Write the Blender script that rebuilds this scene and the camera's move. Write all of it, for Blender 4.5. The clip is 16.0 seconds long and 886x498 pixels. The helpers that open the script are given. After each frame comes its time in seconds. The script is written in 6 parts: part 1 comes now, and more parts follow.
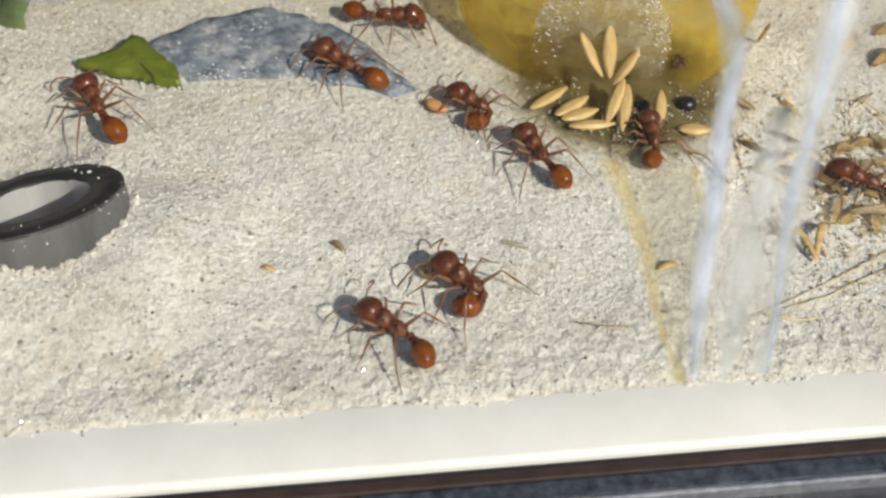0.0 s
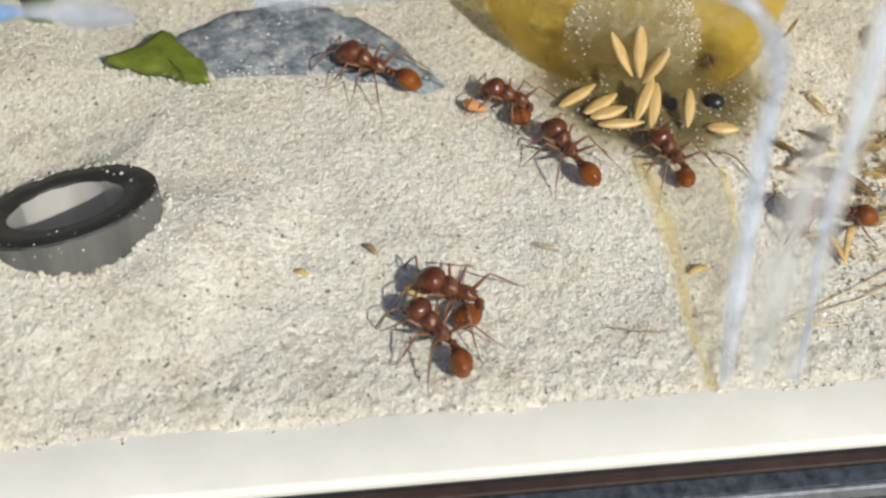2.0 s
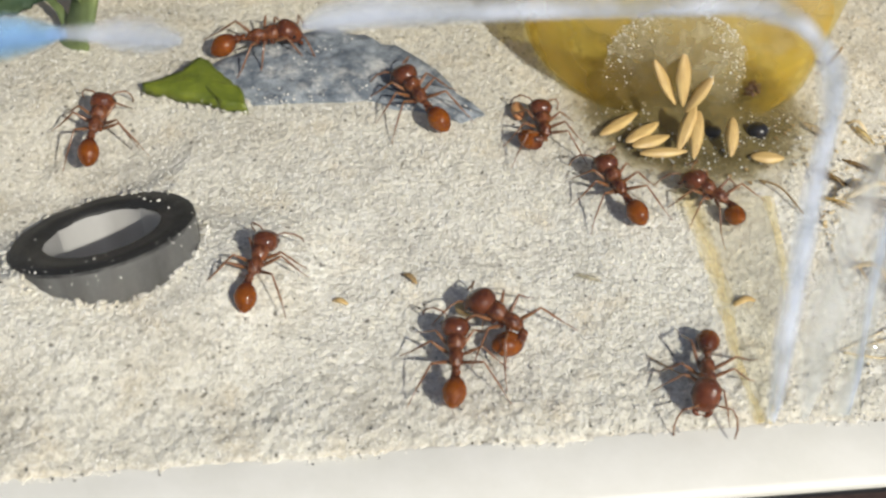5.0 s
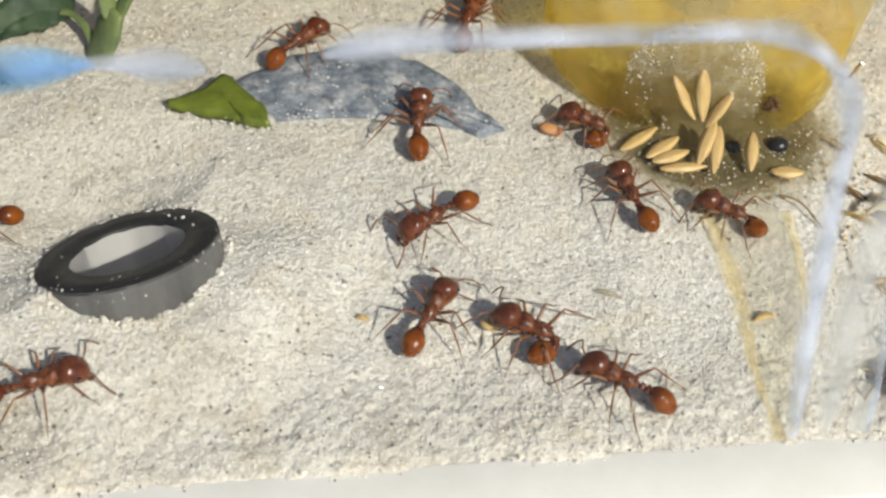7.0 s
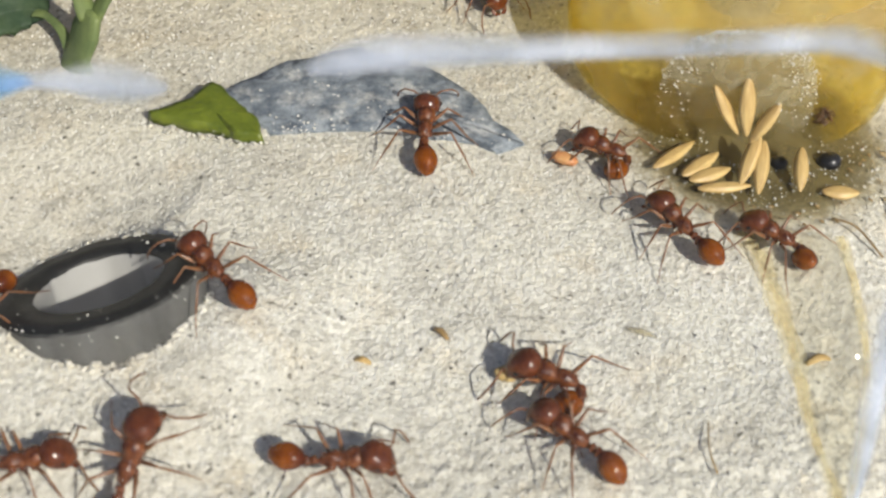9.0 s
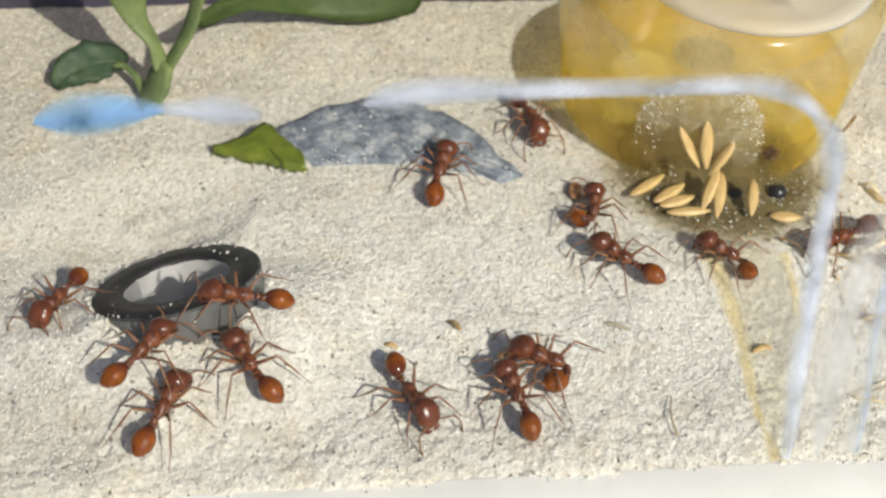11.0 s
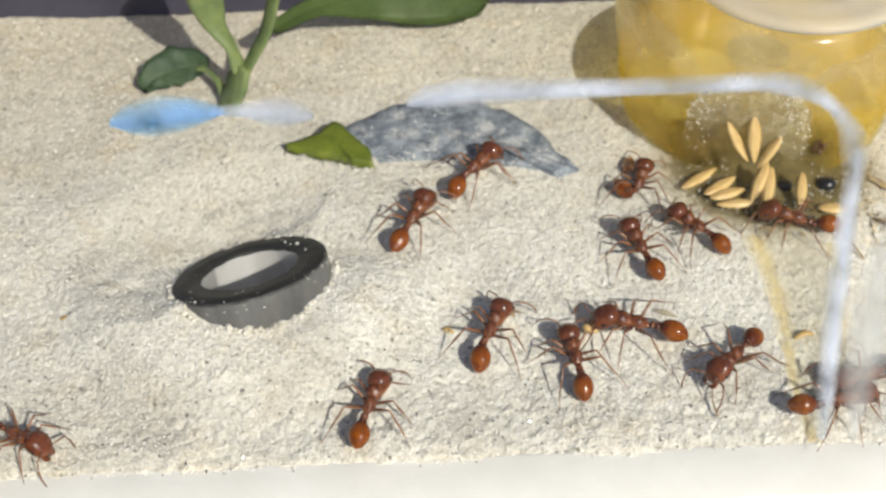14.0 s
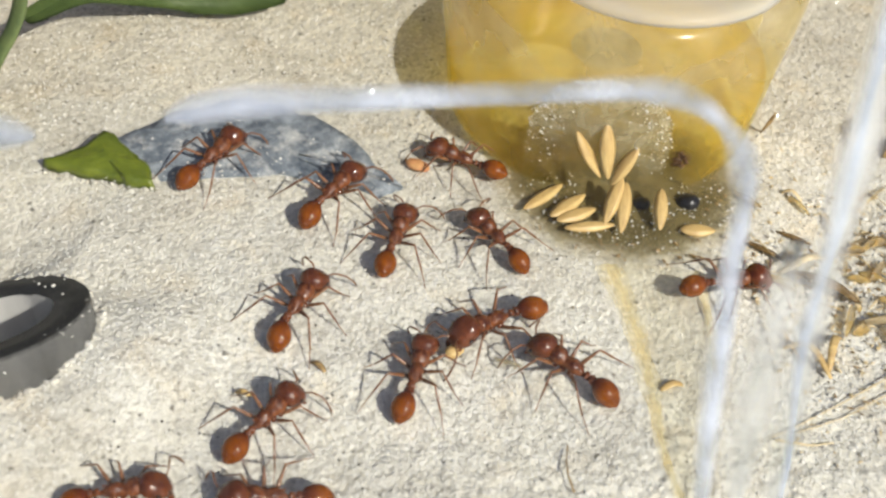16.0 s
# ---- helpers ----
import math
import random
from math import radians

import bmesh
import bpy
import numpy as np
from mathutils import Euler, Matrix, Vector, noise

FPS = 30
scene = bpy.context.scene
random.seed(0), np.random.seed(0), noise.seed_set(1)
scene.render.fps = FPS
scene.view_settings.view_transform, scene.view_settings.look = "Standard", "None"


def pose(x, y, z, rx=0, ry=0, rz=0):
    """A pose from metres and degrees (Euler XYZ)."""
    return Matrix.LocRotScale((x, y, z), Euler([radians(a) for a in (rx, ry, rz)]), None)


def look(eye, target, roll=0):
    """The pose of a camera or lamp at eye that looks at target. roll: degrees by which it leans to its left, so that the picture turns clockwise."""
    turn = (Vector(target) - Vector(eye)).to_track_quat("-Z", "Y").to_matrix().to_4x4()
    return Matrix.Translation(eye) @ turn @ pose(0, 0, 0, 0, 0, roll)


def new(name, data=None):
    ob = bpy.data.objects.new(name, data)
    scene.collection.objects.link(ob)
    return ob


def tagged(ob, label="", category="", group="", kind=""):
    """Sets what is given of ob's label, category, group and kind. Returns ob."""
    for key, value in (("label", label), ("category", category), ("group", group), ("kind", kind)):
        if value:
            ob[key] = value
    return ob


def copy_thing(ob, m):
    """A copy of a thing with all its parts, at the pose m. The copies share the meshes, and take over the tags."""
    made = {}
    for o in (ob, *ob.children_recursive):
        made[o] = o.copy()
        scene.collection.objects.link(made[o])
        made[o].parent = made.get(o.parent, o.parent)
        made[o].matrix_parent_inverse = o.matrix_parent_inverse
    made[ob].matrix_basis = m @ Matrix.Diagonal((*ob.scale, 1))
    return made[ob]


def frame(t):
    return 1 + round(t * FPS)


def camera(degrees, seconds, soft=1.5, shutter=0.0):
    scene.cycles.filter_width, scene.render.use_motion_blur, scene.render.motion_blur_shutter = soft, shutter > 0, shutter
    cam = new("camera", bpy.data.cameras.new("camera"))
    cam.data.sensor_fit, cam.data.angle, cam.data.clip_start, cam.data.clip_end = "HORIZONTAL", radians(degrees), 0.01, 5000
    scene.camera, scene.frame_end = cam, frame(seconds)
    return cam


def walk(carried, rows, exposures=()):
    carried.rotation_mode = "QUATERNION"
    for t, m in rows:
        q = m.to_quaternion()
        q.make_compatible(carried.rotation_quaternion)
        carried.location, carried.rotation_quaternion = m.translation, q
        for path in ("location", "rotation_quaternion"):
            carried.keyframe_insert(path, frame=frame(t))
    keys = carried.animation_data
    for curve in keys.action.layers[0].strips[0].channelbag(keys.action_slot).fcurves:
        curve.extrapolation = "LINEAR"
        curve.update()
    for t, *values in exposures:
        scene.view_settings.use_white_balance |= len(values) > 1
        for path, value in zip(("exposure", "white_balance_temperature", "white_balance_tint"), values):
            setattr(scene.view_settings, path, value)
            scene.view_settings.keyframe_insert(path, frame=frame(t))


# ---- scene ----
cam = camera(38, 16.0, soft=2.5)
# a phone held close: focus on the middle of the sand bed
cam.data.dof.use_dof, cam.data.dof.focus_distance, cam.data.dof.aperture_fstop = True, 0.097, 65.0
PATH = [
    (0, (0.00020, -0.06583, 0.06844), (0.01613, 0.07251, -0.07511), 6.02),
    (0.5, (0.00112, -0.06554, 0.06909), (0.01418, 0.07120, -0.07628), 5.22),
    (1, (-0.00034, -0.06557, 0.06979), (0.01474, 0.07002, -0.07646), 5.99),
    (1.5, (-0.00075, -0.06497, 0.07075), (0.01375, 0.06931, -0.07676), 5.80),
    (2, (-0.00242, -0.06316, 0.07125), (0.01401, 0.06948, -0.07754), 6.56),
    (2.5, (-0.00249, -0.06147, 0.06956), (0.01286, 0.07232, -0.07831), 6.20),
    (3, (-0.00249, -0.06174, 0.06990), (0.01129, 0.07319, -0.07709), 5.74),
    (3.5, (-0.00276, -0.06214, 0.06985), (0.01069, 0.07371, -0.07631), 5.77),
    (4, (-0.00357, -0.06239, 0.06986), (0.01078, 0.07354, -0.07615), 6.00),
    (6.5, (-0.00384, -0.06203, 0.06962), (0.00632, 0.07558, -0.07516), 4.81),
    (7, (-0.00364, -0.06184, 0.07140), (0.00577, 0.07448, -0.07464), 4.50),
    (7.5, (-0.00289, -0.06050, 0.07189), (0.00482, 0.07477, -0.07522), 4.00),
    (8, (-0.00374, -0.05824, 0.07178), (0.00553, 0.07499, -0.07710), 4.53),
    (8.5, (-0.00296, -0.05562, 0.06929), (0.00446, 0.07844, -0.07893), 4.00),
    (9, (-0.00292, -0.05265, 0.06517), (0.00404, 0.08314, -0.08151), 3.83),
    (11.5, (-0.00563, -0.07158, 0.07762), (0.00135, 0.07227, -0.06115), 4.27),
    (12, (-0.00748, -0.07205, 0.07561), (0.00122, 0.07298, -0.06183), 4.75),
    (12.5, (-0.01107, -0.07217, 0.07487), (0.00016, 0.07325, -0.06198), 5.49),
    (13, (-0.01329, -0.07304, 0.07466), (-0.00706, 0.07217, -0.06273), 4.37),
    (13.5, (-0.01251, -0.07490, 0.07637), (-0.00957, 0.06967, -0.06180), 3.50),
    (14, (-0.00055, -0.07337, 0.08044), (-0.01000, 0.06817, -0.06054), -0.55),
    (14.5, (0.00603, -0.07106, 0.07876), (0.00651, 0.07203, -0.06098), 1.49),
    (15, (0.00501, -0.06733, 0.07489), (0.01138, 0.07649, -0.06394), 2.99),
    (15.5, (0.00286, -0.06113, 0.07167), (0.01477, 0.08062, -0.06891), 4.56),
    (16, (0.00098, -0.05698, 0.06878), (0.01770, 0.08401, -0.07208), 5.97),
]
walk(cam, [(t, look(eye, target, roll)) for t, eye, target, roll in PATH], exposures=[(0, -0.12), (2, -0.08), (4, -0.06), (9, 0.03), (12.5, 0.09), (14.5, 0.10), (16, 0.12)])

# ---- world, sun, exposure ----
world = bpy.data.worlds.new("sky_world")
scene.world = world
world.use_nodes = True
wn = world.node_tree.nodes
sky = wn.new("ShaderNodeTexSky")
sky.sky_type = "NISHITA"
sky.sun_disc = False
SUN_EL, SUN_AZ = 40.0, 143.0  # azimuth clockwise from +y, to the sun
sky.sun_elevation, sky.sun_rotation = radians(SUN_EL), radians(SUN_AZ)
sky.air_density, sky.dust_density, sky.ozone_density = 0.6, 2.0, 0.3  # hazy, whitish sky
world.node_tree.links.new(sky.outputs[0], wn["Background"].inputs[0])
wn["Background"].inputs[1].default_value = 0.10
sun = new("sun", bpy.data.lights.new("sun", "SUN"))
sun.data.energy, sun.data.angle, sun.data.color = 4.1, radians(1.2), (1.0, 0.948, 0.84)
to_sun = Vector((math.sin(radians(SUN_AZ)) * math.cos(radians(SUN_EL)), math.cos(radians(SUN_AZ)) * math.cos(radians(SUN_EL)), math.sin(radians(SUN_EL))))
sun.matrix_basis = look(to_sun, (0, 0, 0))
scene.cycles.transparent_max_bounces = 40

MM = 0.001
LEAN = radians(6.0)  # the box stands turned by this against the world's x


def box_at(u, v, z=0.0):
    """A place in the box: u along its front, v into its depth."""
    return Vector((u * math.cos(LEAN) - v * math.sin(LEAN), u * math.sin(LEAN) + v * math.cos(LEAN), z))


# ---- materials ----
def material(name, base, rough=0.6, metal=0.0, noise_size=0.0, dark=None, bump=0.0, bump_size=0.0, transmit=0.0, ior=1.45, coat=0.0, alpha=1.0, sub=0.0, spread=0.5, stretch=None):
    """A principled material with noise between two colours and fine relief; sizes in metres."""
    m = bpy.data.materials.new(name)
    m.use_nodes = True
    nt = m.node_tree
    b = nt.nodes["Principled BSDF"]
    b.inputs["Base Color"].default_value = (*base, 1)
    b.inputs["Roughness"].default_value = rough
    b.inputs["Metallic"].default_value = metal
    b.inputs["IOR"].default_value = ior
    b.inputs["Transmission Weight"].default_value = transmit
    b.inputs["Coat Weight"].default_value = coat
    b.inputs["Alpha"].default_value = alpha
    if sub:
        b.inputs["Subsurface Weight"].default_value = sub
        b.inputs["Subsurface Radius"].default_value = (1.0, 0.4, 0.15)
        b.inputs["Subsurface Scale"].default_value = 0.0006
    place = nt.nodes.new("ShaderNodeMapping")
    place.inputs["Scale"].default_value = stretch or (1, 1, 1)
    nt.links.new(nt.nodes.new("ShaderNodeTexCoord").outputs["Object"], place.inputs[0])
    if noise_size:
        tex = nt.nodes.new("ShaderNodeTexNoise")
        tex.inputs["Scale"].default_value = 1 / noise_size
        tex.inputs["Detail"].default_value = 6
        tex.inputs["Roughness"].default_value = 0.65
        nt.links.new(place.outputs[0], tex.inputs["Vector"])
        ramp = nt.nodes.new("ShaderNodeValToRGB")
        ramp.color_ramp.elements[0].position, ramp.color_ramp.elements[1].position = 0.5 - spread * 0.4, 0.5 + spread * 0.4
        ramp.color_ramp.elements[0].color, ramp.color_ramp.elements[1].color = (*(dark or [c * 0.6 for c in base]), 1), (*base, 1)
        nt.links.new(tex.outputs["Fac"], ramp.inputs[0])
        nt.links.new(ramp.outputs[0], b.inputs["Base Color"])
    if bump:
        tex = nt.nodes.new("ShaderNodeTexNoise")
        tex.inputs["Scale"].default_value = 1 / bump_size
        tex.inputs["Detail"].default_value = 4
        nt.links.new(place.outputs[0], tex.inputs["Vector"])
        bn = nt.nodes.new("ShaderNodeBump")
        bn.inputs["Strength"].default_value = bump
        bn.inputs["Distance"].default_value = bump_size * 0.3
        nt.links.new(tex.outputs["Fac"], bn.inputs["Height"])
        nt.links.new(bn.outputs[0], b.inputs["Normal"])
    return m


def see_through(name, colour, share, rough=0.4, grain=0.0, gloss=0.15, translucent=0.5, tint=None, stretch=None, fade=None):
    """Thin half-clear plastic, film or gel: share is how much of the light goes straight through."""
    m = bpy.data.materials.new(name)
    m.use_nodes = True
    nt = m.node_tree
    nt.nodes.remove(nt.nodes["Principled BSDF"])
    out = nt.nodes["Material Output"]
    tr, di, tl, gl = (nt.nodes.new(k) for k in ("ShaderNodeBsdfTransparent", "ShaderNodeBsdfDiffuse", "ShaderNodeBsdfTranslucent", "ShaderNodeBsdfGlossy"))
    tint = tint or [0.35 + 0.65 * c for c in colour]
    tr.inputs[0].default_value = (*tint, 1)
    di.inputs[0].default_value = tl.inputs[0].default_value = (*colour, 1)
    gl.inputs["Roughness"].default_value = rough
    mix = [nt.nodes.new("ShaderNodeMixShader") for _ in range(3)]
    mix[0].inputs[0].default_value = translucent
    nt.links.new(di.outputs[0], mix[0].inputs[1])
    nt.links.new(tl.outputs[0], mix[0].inputs[2])
    mix[1].inputs[0].default_value = share
    nt.links.new(mix[0].outputs[0], mix[1].inputs[1])
    nt.links.new(tr.outputs[0], mix[1].inputs[2])
    if grain:
        co, tex = nt.nodes.new("ShaderNodeTexCoord"), nt.nodes.new("ShaderNodeTexNoise")
        tex.inputs["Scale"].default_value = 1 / grain
        tex.inputs["Detail"].default_value = 5
        if stretch:
            mp = nt.nodes.new("ShaderNodeMapping")
            mp.inputs["Scale"].default_value = stretch
            nt.links.new(co.outputs["Object"], mp.inputs[0])
            nt.links.new(mp.outputs[0], tex.inputs["Vector"])
        else:
            nt.links.new(co.outputs["Object"], tex.inputs["Vector"])
        mr = nt.nodes.new("ShaderNodeMapRange")
        mr.inputs["From Min"].default_value, mr.inputs["From Max"].default_value = 0.3, 0.7
        mr.inputs["To Min"].default_value, mr.inputs["To Max"].default_value = max(0, share - 0.2), min(1, share + 0.2)
        nt.links.new(tex.outputs["Fac"], mr.inputs["Value"])
        nt.links.new(mr.outputs[0], mix[1].inputs[0])
    if fade:
        # thins out to nothing away from a middle: (middle, scale, inner, outer)
        co, mp, ln, mr = (nt.nodes.new(k) for k in ("ShaderNodeTexCoord", "ShaderNodeVectorMath", "ShaderNodeVectorMath", "ShaderNodeMapRange"))
        mp.operation, ln.operation = "SUBTRACT", "MULTIPLY"
        mp.inputs[1].default_value, ln.inputs[1].default_value = fade[0], fade[1]
        lg, wob, sumn = (nt.nodes.new(k) for k in ("ShaderNodeVectorMath", "ShaderNodeTexNoise", "ShaderNodeMath"))
        lg.operation, sumn.operation = "LENGTH", "MULTIPLY_ADD"
        wob.inputs["Scale"].default_value, wob.inputs["Detail"].default_value = 1 / 0.0022, 5
        sumn.inputs[1].default_value = (fade[3] - fade[2]) * 1.2
        nt.links.new(co.outputs["Object"], wob.inputs["Vector"])
        nt.links.new(co.outputs["Object"], mp.inputs[0])
        nt.links.new(mp.outputs[0], ln.inputs[0])
        nt.links.new(ln.outputs[0], lg.inputs[0])
        nt.links.new(wob.outputs["Fac"], sumn.inputs[0])
        nt.links.new(lg.outputs["Value"], sumn.inputs[2])
        nt.links.new(sumn.outputs[0], mr.inputs["Value"])
        mr.inputs["From Min"].default_value, mr.inputs["From Max"].default_value = fade[2] + (fade[3] - fade[2]) * 0.6, fade[3] + (fade[3] - fade[2]) * 0.6
        clear = nt.nodes.new("ShaderNodeBsdfTransparent")
        thin = nt.nodes.new("ShaderNodeMixShader")
        nt.links.new(mr.outputs[0], thin.inputs[0])
        nt.links.new(clear.outputs[0], thin.inputs[2])
    fr = nt.nodes.new("ShaderNodeFresnel")
    fr.inputs[0].default_value = 1.4
    mul = nt.nodes.new("ShaderNodeMath")
    mul.operation = "MULTIPLY"
    mul.inputs[1].default_value = gloss / 0.15
    nt.links.new(fr.outputs[0], mul.inputs[0])
    nt.links.new(mul.outputs[0], mix[2].inputs[0])
    nt.links.new(mix[1].outputs[0], mix[2].inputs[1])
    nt.links.new(gl.outputs[0], mix[2].inputs[2])
    if fade:
        nt.links.new(mix[2].outputs[0], thin.inputs[1])
        nt.links.new(thin.outputs[0], out.inputs[0])
    else:
        nt.links.new(mix[2].outputs[0], out.inputs[0])
    return m


def sand_material():
    m = bpy.data.materials.new("pale_sand")
    m.use_nodes = True
    nt = m.node_tree
    b = nt.nodes["Principled BSDF"]
    b.inputs["Roughness"].default_value = 0.85
    # quartz lets light through from grain to grain
    b.inputs["Subsurface Weight"].default_value = 0.55
    b.inputs["Subsurface Radius"].default_value = (1.0, 0.95, 0.8)
    b.inputs["Subsurface Scale"].default_value = 0.00030
    co = nt.nodes.new("ShaderNodeTexCoord")

    def tex(kind, size, **k):
        n = nt.nodes.new(kind)
        n.inputs["Scale"].default_value = 1 / size
        for a, v in k.items():
            n.inputs[a].default_value = v
        nt.links.new(co.outputs["Object"], n.inputs["Vector"])
        return n

    def ramp(src, stops):
        r = nt.nodes.new("ShaderNodeValToRGB")
        e = r.color_ramp.elements
        e[0].position, e[0].color = stops[0][0], (*stops[0][1], 1)
        e[1].position, e[1].color = stops[-1][0], (*stops[-1][1], 1)
        for p, c in stops[1:-1]:
            x = e.new(p)
            x.color = (*c, 1)
        nt.links.new(src, r.inputs[0])
        return r

    def mixc(mode, fac, a, c):
        x = nt.nodes.new("ShaderNodeMix")
        x.data_type, x.blend_type = "RGBA", mode
        x.inputs[0].default_value = fac
        nt.links.new(a, x.inputs[6])
        nt.links.new(c, x.inputs[7])
        return x.outputs[2]

    # pale quartz grains, large damp drifts, dark and tan specks
    grains = ramp(tex("ShaderNodeTexVoronoi", 0.00030, Randomness=1.0).outputs["Color"], [(0.1, (0.53, 0.515, 0.45)), (0.4, (0.685, 0.67, 0.59)), (0.9, (0.82, 0.805, 0.72))])
    drift = ramp(tex("ShaderNodeTexNoise", 0.011, Detail=5.0, Roughness=0.6).outputs["Fac"], [(0.33, (0.78, 0.76, 0.73)), (0.52, (1, 1, 1)), (0.7, (1.0, 0.99, 0.96))])
    col = mixc("MULTIPLY", 0.85, grains.outputs[0], drift.outputs[0])
    tan = ramp(tex("ShaderNodeTexNoise", 0.0045, Detail=3.0).outputs["Fac"], [(0.55, (1, 1, 1)), (0.75, (1.0, 0.90, 0.76))])
    col = mixc("MULTIPLY", 0.6, col, tan.outputs[0])
    speck = ramp(tex("ShaderNodeTexNoise", 0.0007, Detail=2.0, Roughness=0.5).outputs["Fac"], [(0.27, (0.18, 0.17, 0.16)), (0.34, (1, 1, 1))])
    col = mixc("MULTIPLY", 0.8, col, speck.outputs[0])
    # darker, tanner sand colour towards the back, slightly more to the left
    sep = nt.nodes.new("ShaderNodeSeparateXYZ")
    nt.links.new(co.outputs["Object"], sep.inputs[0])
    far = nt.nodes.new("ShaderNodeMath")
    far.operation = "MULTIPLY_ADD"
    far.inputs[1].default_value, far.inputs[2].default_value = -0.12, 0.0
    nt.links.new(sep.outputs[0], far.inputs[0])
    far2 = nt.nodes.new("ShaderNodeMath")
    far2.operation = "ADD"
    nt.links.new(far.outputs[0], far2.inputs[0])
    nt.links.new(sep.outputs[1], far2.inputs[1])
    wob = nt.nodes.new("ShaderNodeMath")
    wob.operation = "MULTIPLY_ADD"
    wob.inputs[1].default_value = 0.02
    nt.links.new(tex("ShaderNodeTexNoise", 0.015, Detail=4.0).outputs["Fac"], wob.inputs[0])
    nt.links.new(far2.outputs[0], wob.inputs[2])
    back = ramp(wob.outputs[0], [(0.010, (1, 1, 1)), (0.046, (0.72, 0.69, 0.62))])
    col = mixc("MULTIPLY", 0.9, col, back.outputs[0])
    # brightness fall-off at the left end, put into the sand's colour
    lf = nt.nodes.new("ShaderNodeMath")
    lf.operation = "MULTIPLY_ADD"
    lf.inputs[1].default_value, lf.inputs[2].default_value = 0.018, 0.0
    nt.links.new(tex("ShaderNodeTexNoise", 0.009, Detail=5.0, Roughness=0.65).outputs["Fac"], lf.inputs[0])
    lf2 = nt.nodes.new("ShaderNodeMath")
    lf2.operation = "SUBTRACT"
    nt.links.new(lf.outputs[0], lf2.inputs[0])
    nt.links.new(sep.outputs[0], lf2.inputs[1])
    left_dim = ramp(lf2.outputs[0], [(0.019, (1, 1, 1)), (0.042, (0.90, 0.89, 0.875))])
    col = mixc("MULTIPLY", 1.0, col, left_dim.outputs[0])
    # greyer sand colour along the front, with an uneven border
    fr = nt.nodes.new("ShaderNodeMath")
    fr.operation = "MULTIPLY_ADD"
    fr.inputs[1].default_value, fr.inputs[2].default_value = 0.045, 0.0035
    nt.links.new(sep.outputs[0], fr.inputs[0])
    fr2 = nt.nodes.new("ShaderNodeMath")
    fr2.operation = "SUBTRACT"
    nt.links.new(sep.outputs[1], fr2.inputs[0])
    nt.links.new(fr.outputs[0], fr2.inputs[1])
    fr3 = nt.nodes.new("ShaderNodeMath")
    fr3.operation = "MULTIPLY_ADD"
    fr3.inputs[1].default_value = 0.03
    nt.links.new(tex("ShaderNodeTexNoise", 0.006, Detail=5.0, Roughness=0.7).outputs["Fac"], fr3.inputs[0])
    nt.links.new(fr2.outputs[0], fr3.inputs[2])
    front_grey = ramp(fr3.outputs[0], [(0.0, (0.86, 0.85, 0.83)), (0.010, (1, 1, 1))])
    col = mixc("MULTIPLY", 0.9, col, front_grey.outputs[0])
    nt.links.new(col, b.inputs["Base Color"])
    h1 = tex("ShaderNodeTexVoronoi", 0.00032)
    h2 = tex("ShaderNodeTexNoise", 0.0010, Detail=6.0, Roughness=0.75)
    add = nt.nodes.new("ShaderNodeMath")
    add.operation = "SUBTRACT"
    nt.links.new(h2.outputs["Fac"], add.inputs[0])
    nt.links.new(h1.outputs["Distance"], add.inputs[1])
    bn = nt.nodes.new("ShaderNodeBump")
    bn.inputs["Strength"].default_value = 0.55
    bn.inputs["Distance"].default_value = 0.00017
    nt.links.new(add.outputs[0], bn.inputs["Height"])
    nt.links.new(bn.outputs[0], b.inputs["Normal"])
    return m


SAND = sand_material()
GRAIN = material("quartz_grain", (0.84, 0.83, 0.77), 0.06, noise_size=0.0004, dark=(0.60, 0.58, 0.51), ior=1.55)
DARK_GRAIN = material("dark_grain", (0.05, 0.045, 0.04), 0.5, noise_size=0.0005)
WHITE_RIM = material("white_plastic", (0.80, 0.80, 0.75), 0.55, noise_size=0.006, dark=(0.72, 0.72, 0.66), bump=0.1, bump_size=0.0012)
BLACK_RAIL = material("black_plastic", (0.025, 0.026, 0.03), 0.45, noise_size=0.003, dark=(0.012, 0.012, 0.014), bump=0.3, bump_size=0.0006)
RUST = material("brown_seal", (0.055, 0.032, 0.025), 0.6, noise_size=0.002, dark=(0.022, 0.014, 0.012), bump=0.3, bump_size=0.0007)
STEEL = material("dusty_steel", (0.12, 0.14, 0.17), 0.45, metal=0.5, noise_size=0.0009, dark=(0.035, 0.04, 0.05), bump=0.5, bump_size=0.0005, spread=0.4)
BRIGHT = material("bright_steel_edge", (0.62, 0.66, 0.72), 0.3, metal=0.8, noise_size=0.001, dark=(0.3, 0.32, 0.36))
BACK_WALL = material("dark_backing", (0.055, 0.052, 0.075), 0.6, noise_size=0.006, dark=(0.035, 0.033, 0.05), bump=0.2, bump_size=0.001)
TABLE = material("dark_table", (0.03, 0.03, 0.035), 0.5, noise_size=0.05, dark=(0.02, 0.02, 0.022), bump=0.2, bump_size=0.002)
RING_TOP = material("sanded_grey_tube", (0.018, 0.018, 0.017), 0.55, noise_size=0.0014, dark=(0.007, 0.007, 0.006), bump=0.35, bump_size=0.0004)
RING_SIDE = see_through("smoky_tube", (0.20, 0.20, 0.195), 0.30, 0.2, grain=0.005, gloss=0.12, translucent=0.30, tint=(0.62, 0.62, 0.60), stretch=(1, 1, 0.12))
RING_BORE = see_through("milky_tube_bore", (0.66, 0.655, 0.63), 0.10, 0.3, grain=0.003, gloss=0.08, translucent=0.35, stretch=(1, 1, 0.15))
